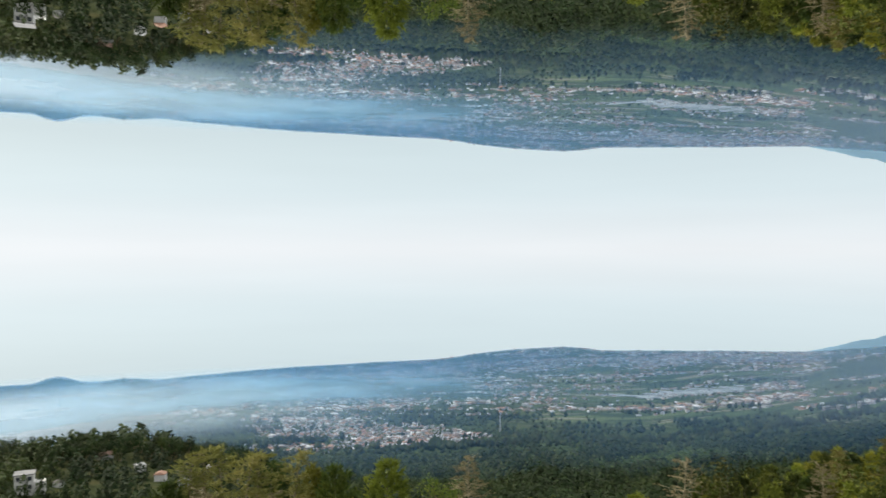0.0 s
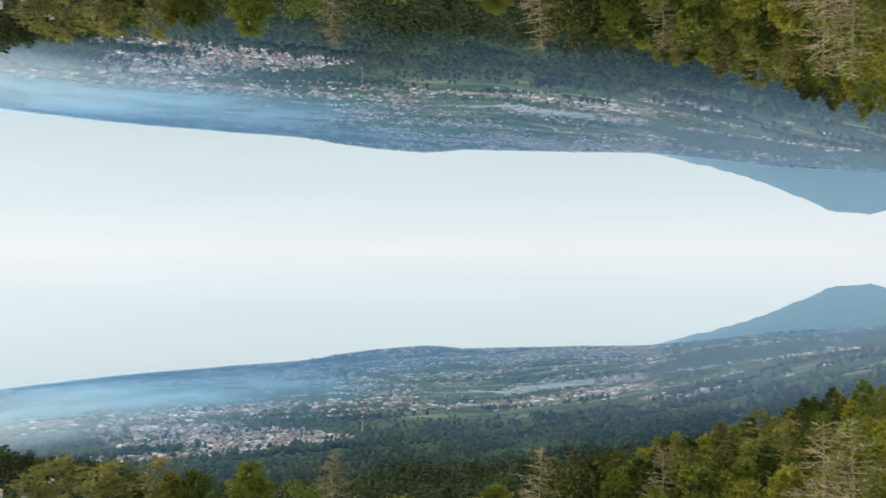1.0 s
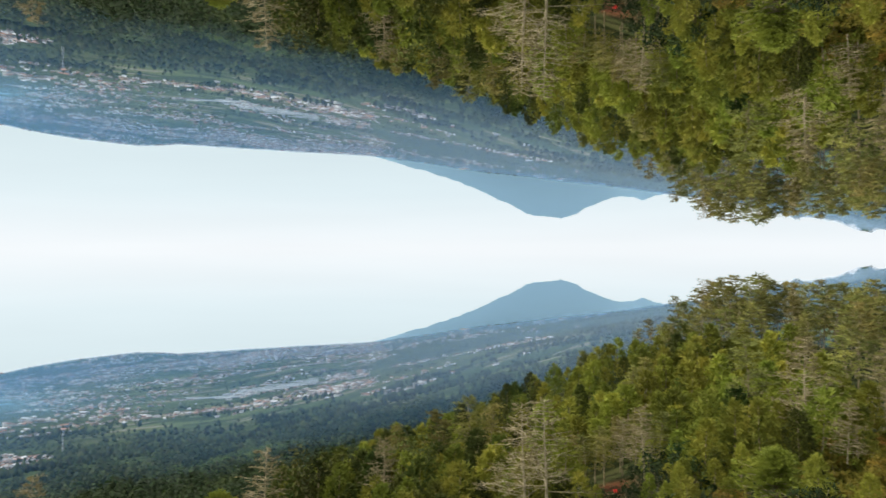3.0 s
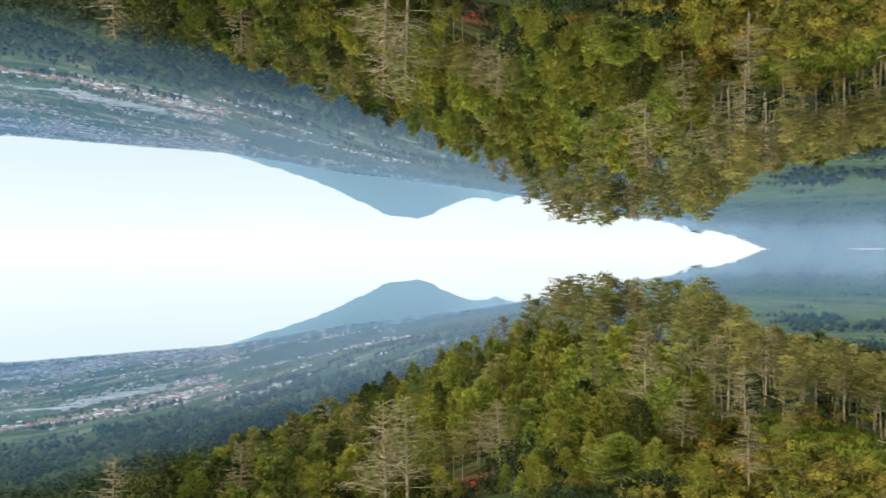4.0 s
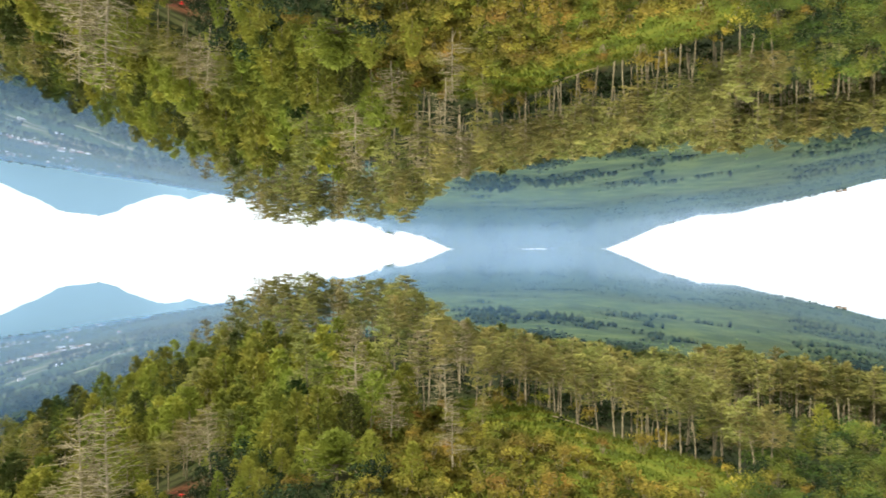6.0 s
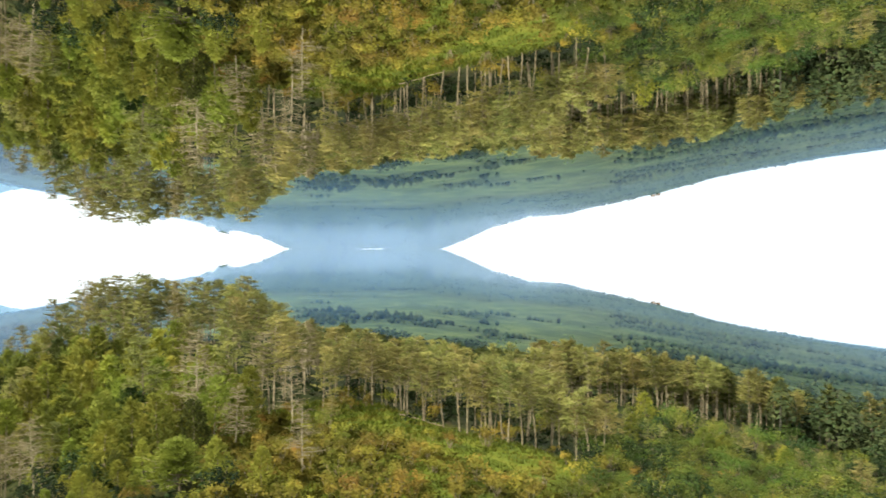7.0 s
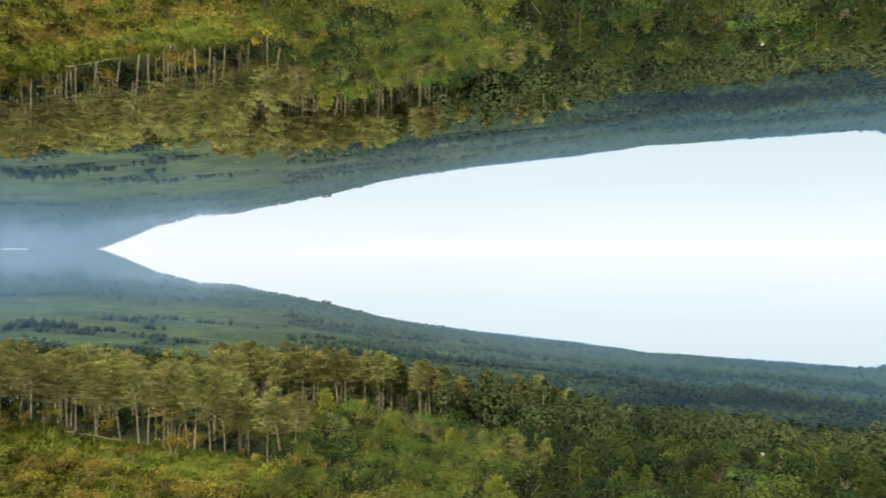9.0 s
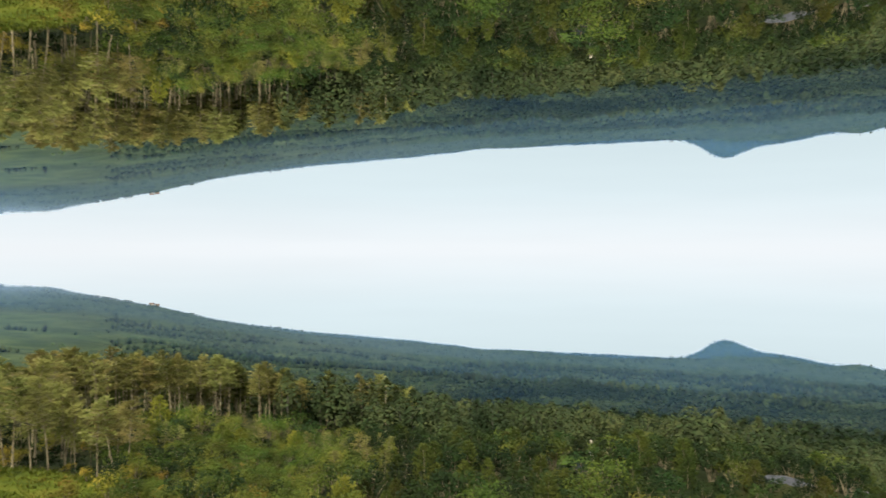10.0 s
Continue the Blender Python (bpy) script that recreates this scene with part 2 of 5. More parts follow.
RINGS = [
    (30, bearing_curve([(-60, -52), (20, -40), (45, -30), (75, -31), (110, -44), (170, -52)])),
    (85, bearing_curve([(-60, -58), (0, -50), (20, -48), (32, -38), (42, -30), (54, -31), (66, -29.5), (75, -28.5), (90, -31), (105, -36), (125, -38), (170, -58)])),
    (115, bearing_curve([(-60, -60), (-20, -47), (0, -48), (18, -49), (32, -46), (42, -38), (52, -33), (60, -31.5), (72, -29), (82, -32), (100, -40), (120, -41), (170, -60)])),
    (150, bearing_curve([(-60, -64), (-20, -52), (0, -52), (18, -54), (30, -51), (40, -43), (50, -33), (58, -31), (70, -32), (85, -39), (100, -45), (120, -44.5), (135, -42), (170, -64)])),
    (230, bearing_curve([(-60, -85), (0, -82), (18, -76), (29, -60), (37, -44), (43, -32), (50, -25), (60, -26), (65, -36), (72, -42), (85, -45), (95, -50), (110, -58), (130, -59), (170, -80)])),
    (420, bearing_curve([(-60, -94), (-30, -97), (-26, -100), (-20, -102), (-14, -112), (-10, -130), (0, -133), (8, -128), (18, -122), (30, -104), (40, -90), (50, -64), (60, -60), (70, -66), (90, -80), (105, -98), (130, -104), (170, -110)])),
    (1000, bearing_curve([(-60, -235), (-20, -250), (-10, -262), (0, -262), (15, -245), (30, -195), (40, -150), (50, -112), (60, -104), (70, -104), (90, -130), (110, -175), (130, -185), (170, -190)])),
    (1500, bearing_curve([(-60, -340), (0, -355), (15, -340), (25, -295), (33, -232), (40, -180), (50, -130), (60, -115), (72, -116), (80, -140), (92, -180), (110, -240), (130, -255), (170, -260)])),
    (2400, bearing_curve([(-60, -450), (0, -438), (15, -432), (25, -375), (33, -290), (42, -212), (50, -150), (60, -122), (72, -122), (78, -142), (84, -150), (90, -190), (100, -270), (112, -325), (130, -345), (170, -345)])),
    (3300, bearing_curve([(-60, -540), (-15, -540), (0, -506), (13, -452), (25, -404), (33, -335), (41, -275), (50, -196), (54, -142), (58, -110), (63, -88), (74, -92), (77.5, -110), (79.5, -128), (83.5, -151), (90, -233), (95, -308), (101, -350), (113, -424), (123, -448), (139, -452), (170, -440)])),
    (4000, bearing_curve([(-60, -606), (-30, -616), (-20, -634), (-14, -608), (-6, -585), (0, -568), (6, -546), (11, -516), (25, -482), (33, -412), (41, -344), (46, -298), (50, -244), (54, -170), (58, -120), (61.3, -66), (63.2, 2), (66, 26), (67.4, 8), (68.6, 0.5), (70.0, -1.0), (70.8, 8), (71.4, 18), (74.4, 2), (76, -44), (79.5, -160), (83.5, -195), (90, -300), (101, -440), (113, -520), (139, -560), (170, -580)])),
    (4900, bearing_curve([(-60, -745), (-30, -752), (-20, -785), (-12, -755), (0, -725), (40, -640), (58, -330), (64, -80), (73, -90), (80, -400), (100, -640), (170, -720)])),
]
RING_LOG = np.log(np.array([r[0] for r in RINGS], float))


def rise(az, d):
    """Height of the ground over the eye (negative below it) at a bearing in degrees and a distance in metres."""
    az, d = np.broadcast_arrays(np.asarray(az, float), np.asarray(d, float))
    az = (az + 120) % 360 - 120
    az = np.where(az > 175, 170, az)
    table = np.stack([c(az) for _, c in RINGS])
    k = np.clip(np.log(np.maximum(d, 30.0)), RING_LOG[0], RING_LOG[-1] - 1e-6)
    i = np.clip(np.searchsorted(RING_LOG, k, side="right") - 1, 0, len(RINGS) - 2)
    f = (k - RING_LOG[i]) / (RING_LOG[i + 1] - RING_LOG[i])
    lo, hi = np.take_along_axis(table, i[None], 0)[0], np.take_along_axis(table, i[None] + 1, 0)[0]
    x, y = d * np.sin(np.radians(az)), d * np.cos(np.radians(az))
    rough = np.clip((d - 60) / 900, 0.0, 1.0)
    bumps = 1.2 * fbm(x / 22, y / 22, 3, 3) + rough * 7 * fbm(x / 150, y / 150, 4, 11) * np.clip((4400 - d) / 800, 0.25, 1)
    bumps = bumps + 44 * fbm(az * 1.3 + 3, d / 1400, 4, 17) * soft(d, 2300, 3300) * soft(az, 48, 58) * (1 - soft(az, 78, 84)) * (1 - soft(d, 3700, 3990))
    bumps = bumps + 34 * fbm(az * 1.9 + 9, d / 900, 3, 19) * soft(d, 3000, 3250) * (1 - soft(d, 3650, 3900)) * soft(az, 54, 58) * (1 - soft(az, 74, 78))
    # long low ridges across the eastern woods
    bumps = bumps + 15 * fbm(az / 10, d / 150, 3, 37) * soft(d, 430, 700) * soft(az, 78, 90) * (1 - soft(d, 2900, 3300))
    # knolls: the wooded hill east, a low wooded hill in the mist, a spur above the plain
    for ka, kd, ks, kh in ((129.9, 3150, 66, 74), (133.2, 3120, 130, 44), (127.6, 2700, 110, 16), (131.5, 2760, 60, 20), (135.5, 2700, 70, 22), (138.5, 2800, 60, 24), (-26.4, 2960, 60, 56), (-23.2, 2960, 100, 34), (-29.8, 2960, 90, 40), (-21.0, 2960, 80, 24), (5.0, 3640, 170, 34), (9.0, 3640, 150, 30), (1.0, 3600, 150, 18)):
        kx, ky = kd * math.sin(radians(ka)), kd * math.cos(radians(ka))
        bumps = bumps + kh * np.exp(-((x - kx) ** 2 + (y - ky) ** 2) / (2 * ks * ks))
    return lo + (hi - lo) * f + bumps


def ground_z(x, y):
    return EYE + rise(np.degrees(np.arctan2(x, y)), np.hypot(x, y))


def skyline(az):
    """Slope of the line of sight to the highest land at a bearing."""
    far = np.geomspace(900, 4850, 90)
    return (rise(np.asarray(az)[:, None], far[None]) / far[None]).max(1)


def place(az, d):
    a = radians(az)
    x, y = d * math.sin(a), d * math.cos(a)
    return x, y, float(ground_z(np.array(x), np.array(y)))


def town_share(az, d):
    """How built-up the valley floor is."""
    x, y = d * np.sin(np.radians(az)), d * np.cos(np.radians(az))
    n = fbm(x / 260, y / 260, 3, 21) + 0.35 * fbm(x / 60, y / 60, 2, 25)
    streak = fbm(x / 900 + 7, d / 110, 3, 27)
    valley = soft(streak, -0.3, 0.15) * (1 - 0.4 * soft(az, 25, 29)) * soft(d, 1750, 2050) * soft(az, -24, -14) * (1 - soft(az, 36, 44)) * (1 - soft(d, 3650, 3900))
    lo, hi = np.interp(az, [-13, -8, 0, 3.4], [1030, 1045, 1180, 1330]), np.interp(az, [-13, -6, 0, 3.4], [1850, 1800, 1640, 1480])
    near_town = soft(az, -15, -11) * (1 - soft(az, 2.5, 4)) * soft(d, lo, lo + 60) * (1 - soft(d, hi - 60, hi))
    hole = soft(az, 11, 13) * (1 - soft(az, 22, 24)) * soft(d, 2180, 2230) * (1 - soft(d, 2480, 2560))
    village = 0.9 * soft(az, 21.4, 21.9) * (1 - soft(az, 24.4, 25)) * soft(d, 2230, 2260) * (1 - soft(d, 2420, 2450))
    return np.clip(np.maximum(np.maximum(valley * soft(n, -0.12, 0.25) * (1 - hole), village), near_town * soft(n + 0.16, -0.1, 0.3)), 0, 1)


def field_share(az, d):
    start = np.interp(az, [2, 23, 28, 33, 40], [1500, 1480, 960, 640, 560])
    stop = np.interp(az, [25, 27, 38, 42], [3500, 2310, 1960, 1800])
    return soft(az, 2, 10) * (1 - soft(az, 40, 47)) * soft(d, start, start * 1.15) * (1 - soft(d, stop, stop * 1.06))


def meadow_share(az, d):
    x, y = d * np.sin(np.radians(az)), d * np.cos(np.radians(az))
    n = fbm(az / 6, d / 110, 3, 31) + 0.3 * fbm(x / 90, y / 90, 2, 35)
    strips = soft(fbm(az / 9 + 2, d / 70, 3, 33), 0.15, 0.35) * soft(az, 76, 82) * (1 - soft(az, 98, 112)) * soft(d, 560, 680) * (1 - soft(d, 1700, 2100))
    return strips + (1 - strips) * soft(az, 52, 58) * (1 - soft(az, 79, 91)) * soft(d, 700, 900) * (1 - soft(d, 2050 - 10 * np.abs(az - 68), 2350 - 10 * np.abs(az - 68))) * soft(n, -0.5, -0.3)


def grass_share(az, d):
    """The open slope below the row of pines."""
    edge = np.interp(az, [58, 66.7, 73.4, 79.5, 85.3, 90], [128, 158, 130, 117, 106, 92])
    return soft(az, 57, 61) * (1 - soft(az, 88, 92)) * (1 - soft(d, edge, edge + 12)) * soft(d, 40, 60)


def build_ground():
    az = np.concatenate([np.arange(-36, 146, 0.45), np.arange(148, 322, 4.0)])
    d = np.concatenate([[6.0, 16.0, 26.0], 36.0 * (1500 / 36.0) ** np.linspace(0, 1, 100), np.arange(1545, 4250, 45.0), [4400.0, 4600.0, 4900.0]])
    A, D = np.meshgrid(az, d, indexing="ij")
    x, y = D * np.sin(np.radians(A)), D * np.cos(np.radians(A))
    z = EYE + rise(A, D)
    n, k = A.shape
    verts = np.stack([x, y, z], -1).reshape(-1, 3)
    i, j = np.meshgrid(np.arange(n), np.arange(k - 1), indexing="ij")
    a, b = i * k + j, ((i + 1) % n) * k + j
    faces = np.stack([a, a + 1, b + 1, b], -1).reshape(-1, 4)
    fan = [[int(((q + 1) % n) * k), int(q * k), n * k] for q in range(n)]
    verts = np.vstack([verts, [[0, 0, EYE - 44]]])
    me = bpy.data.meshes.new("ground")
    me.from_pydata(verts.tolist(), [], faces[:, ::-1].tolist() + fan)
    for name, share in (("grass", grass_share(A, D)), ("meadow", meadow_share(A, D)), ("fields", field_share(A, D)), ("canopy", 0.9 * soft(D, 380, 700) * (1 - meadow_share(A, D)) * (1 - field_share(A, D))),
                        ("soil", np.clip(1.4 * np.exp(-((x - 82.6) ** 2 + (y - 89.8) ** 2) / 20.0), 0, 1) + 0.5 * soft(fbm(x / 9, y / 9, 2, 5), 0.35, 0.7) * (D < 200) * (A > 55) * (A < 75))):
        at = me.attributes.new(name, "FLOAT", "POINT")
        at.data.foreach_set("value", np.append(np.clip(share, 0, 1).ravel(), 0).astype(np.float32))
    for p in me.polygons:
        p.use_smooth = True
    me.materials.append(ground_material())
    return tagged(new("ground", me), "green hillside falling to a broad valley and rising to a volcano", "ground", kind="structure")


build_ground()


# ---- mesh tools ----
def shade_round(me, normals):
    """Lets loose leaves take the light of the rounded mass that they cover."""
    n = np.asarray(normals, np.float32)
    n /= np.maximum(np.linalg.norm(n, axis=1, keepdims=True), 1e-6)
    me.attributes.new("custom_normal", "FLOAT_VECTOR", "POINT").data.foreach_set("vector", n.ravel())


def leaf_normals(verts, centre, seed=1, lift=0.3, jitter=0.35):
    """Normals that point away from the centre of a crown, a little up, uneven from leaf to leaf."""
    v = np.array([tuple(p) for p in verts], float)
    n = v - np.asarray(centre, float)
    n /= np.maximum(np.linalg.norm(n, axis=1, keepdims=True), 1e-6)
    r = np.random.RandomState(seed)
    n += np.repeat(r.normal(0, jitter, (len(v) // 3 + 1, 3)), 3, 0)[:len(v)]
    n[:, 2] += lift
    return n


def mesh_object(name, verts, faces, mat, parent=None, smooth=False, normals=None):
    me = bpy.data.meshes.new(name)
    me.from_pydata([tuple(v) for v in verts], [], [tuple(f) for f in faces])
    if normals is not None:
        shade_round(me, normals)
    if smooth:
        me.polygons.foreach_set("use_smooth", [True] * len(me.polygons))
    me.materials.append(mat)
    ob = new(name, me)
    ob.parent = parent
    return ob


def array_object(name, verts, tris, mat, normals=None):
    """One object from numpy arrays of vertices and triangles."""
    me = bpy.data.meshes.new(name)
    nv, nt = len(verts), len(tris)
    me.vertices.add(nv); me.vertices.foreach_set("co", np.asarray(verts, np.float32).ravel())
    me.loops.add(nt * 3); me.loops.foreach_set("vertex_index", np.asarray(tris, np.int32).ravel())
    me.polygons.add(nt); me.polygons.foreach_set("loop_start", np.arange(0, nt * 3, 3, dtype=np.int32))
    me.update(calc_edges=True)
    if normals is not None:
        shade_round(me, normals)
    me.materials.append(mat)
    return new(name, me)


def scattered(templates, pts, heights, spins, picks):
    """Copies of small templates (verts, tris of a thing one metre high) joined into one array pair."""
    V, T, R, base = [], [], [], 0
    for k, (tv, tt) in enumerate(templates):
        tn = leaf_normals(tv, (0, 0, 0.3), k + 3, 0.35, 0.3)
        sel = np.where(picks == k)[0]
        if not len(sel):
            continue
        c, s = np.cos(spins[sel])[:, None], np.sin(spins[sel])[:, None]
        h = heights[sel][:, None]
        v = np.stack([(tv[:, 0] * c - tv[:, 1] * s) * h + pts[sel, 0:1], (tv[:, 0] * s + tv[:, 1] * c) * h + pts[sel, 1:2], tv[:, 2] * h + pts[sel, 2:3]], -1)
        V.append(v.reshape(-1, 3))
        R.append(np.stack([tn[:, 0] * c - tn[:, 1] * s, tn[:, 0] * s + tn[:, 1] * c, tn[:, 2] + 0 * c], -1).reshape(-1, 3))
        T.append((tt[None] + (np.arange(len(sel)) * len(tv))[:, None, None] + base).reshape(-1, 3))
        base += len(sel) * len(tv)
    return np.vstack(V), np.vstack(T), np.vstack(R)


def tube(path, radii, sides=5):
    """Vertices and faces of a tapered tube along a line of points."""
    V, F = [], []
    n = len(path)
    for i, (p, r) in enumerate(zip(path, radii)):
        t = (Vector(path[min(i + 1, n - 1)]) - Vector(path[max(i - 1, 0)])).normalized()
        u = t.cross(Vector((0.31, 0.95, 0.1))).normalized()
        w = t.cross(u)
        for k in range(sides):
            a = 2 * math.pi * k / sides
            V.append(Vector(p) + r * (math.cos(a) * u + math.sin(a) * w))
    for i in range(n - 1):
        for k in range(sides):
            a, b = i * sides + k, i * sides + (k + 1) % sides
            F.append((a, b, b + sides, a + sides))
    F.append(tuple(range((n - 1) * sides, n * sides)))
    return V, F


def join(parts):
    V, F = [], []
    for v, f in parts:
        n = len(V)
        V.extend(v)
        F.extend([tuple(i + n for i in q) for q in f])
    return V, F


def tuft(rng, at, out, size, blades=5):
    """A spray of needles: thin triangles fanning from a twig's end."""
    V, F = [], []
    at, out = Vector(at), Vector(out)
    for _ in range(blades):
        dv = (out + Vector((rng.gauss(0, 0.6), rng.gauss(0, 0.6), rng.gauss(0.1, 0.45)))).normalized()
        side = dv.cross(Vector((rng.gauss(0, 1), rng.gauss(0, 1), rng.gauss(0, 1)))).normalized() * size * rng.uniform(0.22, 0.4)
        n = len(V)
        V.extend([at - side * 0.6 - dv * size * 0.25, at + side * 0.6 - dv * size * 0.25, at + dv * size * rng.uniform(0.7, 1.2) + side * rng.uniform(-0.6, 0.6)])
        F.append((n, n + 1, n + 2))
    return V, F


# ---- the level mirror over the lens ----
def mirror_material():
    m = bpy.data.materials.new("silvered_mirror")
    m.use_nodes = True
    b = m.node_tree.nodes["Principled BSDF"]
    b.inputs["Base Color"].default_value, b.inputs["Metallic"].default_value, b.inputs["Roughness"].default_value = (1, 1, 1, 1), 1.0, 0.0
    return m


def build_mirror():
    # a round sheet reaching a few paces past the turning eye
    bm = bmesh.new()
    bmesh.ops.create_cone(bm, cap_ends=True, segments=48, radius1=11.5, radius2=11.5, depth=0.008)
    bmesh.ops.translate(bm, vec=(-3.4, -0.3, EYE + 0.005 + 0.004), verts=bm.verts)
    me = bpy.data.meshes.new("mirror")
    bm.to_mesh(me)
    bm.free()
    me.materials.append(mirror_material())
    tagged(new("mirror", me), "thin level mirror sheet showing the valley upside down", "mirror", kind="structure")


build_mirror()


# ---- trees close by ----
def trunk_line(rng, h, bend):
    bx, by = rng.gauss(0, bend), rng.gauss(0, bend)
    return lambda s: Vector((bx * s * s * h + 0.12 * math.sin(5 * s + bx * 40), by * s * s * h + 0.12 * math.cos(4 * s + by * 30), s * h))


def pine_parts(seed, h=18.0, bare=0.5, limbs=24, tufts=9, reach=3.4, blades=5, size=0.75, r0=0.26, top_flat=0.6, bend=0.02):
    """Trunk, crown, limbs and leaf normals of an old pine: a long clean stem, level limbs, flat pads of needles in open layers."""
    rng = random.Random(seed)
    at = trunk_line(rng, h, bend)
    wood = [tube([at(i / 7) for i in range(8)], [r0 * (1 - 0.82 * (i / 7)) for i in range(8)], 6)]
    leaf, norm = [], []

    def spray(p, out, up, s):
        leaf.append(tuft(rng, p, out, s, blades))
        n = Vector((out[0] * 0.75 + rng.gauss(0, 0.25), out[1] * 0.75 + rng.gauss(0, 0.25), up + rng.gauss(0, 0.3)))
        norm.extend([tuple(n)] * (3 * blades))

    for i in range(limbs):
        s = bare + (0.99 - bare) * (i + rng.random()) / limbs
        u = (s - bare) / (1 - bare)
        span = reach * (top_flat + (1 - top_flat) * (1 - u)) * (1 - 0.55 * u ** 3) * rng.uniform(0.5, 1.15)
        a = rng.uniform(0, 6.28)
        dv = Vector((math.cos(a), math.sin(a), rng.uniform(-0.05, 0.3)))
        p0 = at(s)
        end = p0 + dv * span + Vector((0, 0, rng.uniform(-0.2, 0.4)))
        wood.append(tube([p0, end], [0.075 * (1.1 - s * 0.6), 0.018], 3))
        for k in range(tufts):
            q = 0.3 + 0.7 * (k + rng.random()) / tufts
            p = p0.lerp(end, q) + Vector((rng.gauss(0, 0.55), rng.gauss(0, 0.55), rng.gauss(0.08, 0.11)))
            spray(p, (dv.x, dv.y, 0.25), 0.15 + 0.75 * u, size * rng.uniform(0.6, 1.2))
    for k in range(10):
        spray(at(0.995) + Vector((rng.gauss(0, 0.5), rng.gauss(0, 0.5), rng.gauss(0, 0.3))), (rng.gauss(0, 0.6), rng.gauss(0, 0.6), 0.7), 0.9, size)
    return wood[0], join(leaf), join(wood[1:]), norm


def young_parts(seed, h=9.0, width=0.27, sprays=450, blades=4, size=0.6):
    """A young conifer, leafy almost to the ground: whorls of boughs that make an uneven dome."""
    rng = random.Random(seed)
    at = trunk_line(rng, h, 0.015)
    wood = [tube([at(i / 4) for i in range(5)], [0.13 * (1 - 0.9 * i / 4) for i in range(5)], 5)]
    # boughs: bearing, height, reach and size of the clump of needles at each bough's end
    boughs = []
    for i in range(46):
        s = 0.08 + 0.9 * (i + rng.random()) / 46
        boughs.append((rng.uniform(0, 6.28), s, rng.uniform(0.66, 1.12)))
    leaf, norm = [], []
    for i in range(sprays):
        if rng.random() < 0.6:
            ba, bs, bk = boughs[rng.randrange(46)]
            prof = max(0.03, 1.0 - bs ** 2.0) ** 0.72 * min(1.0, 0.7 + 1.8 * bs)
            r = h * width * prof * bk * 0.86
            c = at(bs) + Vector((math.cos(ba) * r, math.sin(ba) * r, 0))
            q = Vector((rng.gauss(0, 1), rng.gauss(0, 1), rng.gauss(0.15, 0.75)))
            q *= rng.uniform(0.75, 1.05) / max(q.length, 0.01)
            p = c + Vector((q.x, q.y, q.z * 0.72)) * h * width * 0.32 * (0.55 + 0.6 * prof)
            n = Vector((math.cos(ba) * 0.55, math.sin(ba) * 0.55, 0.3 + 0.3 * bs)) + q * 0.75
        else:
            s = 0.03 + 0.96 * rng.random() ** 1.1
            a = rng.uniform(0, 6.28)
            r = h * width * max(0.03, 1.0 - s ** 2.0) ** 0.72 * min(1.0, 0.7 + 1.8 * s) * rng.uniform(0.72, 0.92)
            p = at(s) + Vector((math.cos(a) * r, math.sin(a) * r, rng.gauss(0, 0.15)))
            n = Vector((math.cos(a), math.sin(a), 0.2))
        leaf.append(tuft(rng, p, (n.x * 0.6, n.y * 0.6, n.z * 0.5 + 0.4), size * rng.uniform(0.6, 1.25), blades))
        n += Vector((rng.gauss(0, 0.16), rng.gauss(0, 0.16), rng.gauss(0, 0.16)))
        norm.extend([tuple(n)] * (3 * blades))
    return wood[0], join(leaf), None, norm


def dead_parts(seed, h=17.0, limbs=60, sprays=60):
    """A dying pine: pale stem, bare drooping limbs with twigs, thin dry sprays."""
    rng = random.Random(seed)
    at = trunk_line(rng, h, 0.012)
    wood = [tube([at(i / 7) for i in range(8)], [0.24 * (1 - 0.9 * i / 7) for i in range(8)], 6)]
    leaf = []
    for i in range(limbs):
        s = 0.3 + 0.68 * (i + rng.random()) / limbs
        a = rng.uniform(0, 6.28)
        span = h * 0.27 * (1.12 - s) * rng.uniform(0.5, 1.3) + 0.6
        dv = Vector((math.cos(a), math.sin(a), rng.uniform(-0.02, 0.42)))
        p0, mid, end = at(s), at(s) + dv * span * 0.5, at(s) + dv * span + Vector((0, 0, rng.uniform(-0.25, 0.12) * span))
        wood.append(tube([p0, mid, end], [0.055, 0.035, 0.012], 3))
        for k in range(10):
            q = rng.uniform(0.25, 1.0)
            b = p0.lerp(mid, q * 2) if q < 0.5 else mid.lerp(end, q * 2 - 1)
            tw = Vector((dv.x + rng.gauss(0, 0.8), dv.y + rng.gauss(0, 0.8), rng.gauss(0.1, 0.3))) * span * 0.25
            wood.append(tube([b, b + tw], [0.02, 0.006], 3))
            if rng.random() < sprays / 100:
                leaf.append(tuft(rng, b + tw, tw, 0.4, 5))
    if not leaf:
        leaf.append(tuft(rng, at(0.98), (0, 0, 1), 0.5, 4))
    return wood[0], join(leaf), join(wood[1:]), leaf_normals([p for v, _ in leaf for p in v], (0, 0, h * 0.55), seed, 0.3, 0.4)


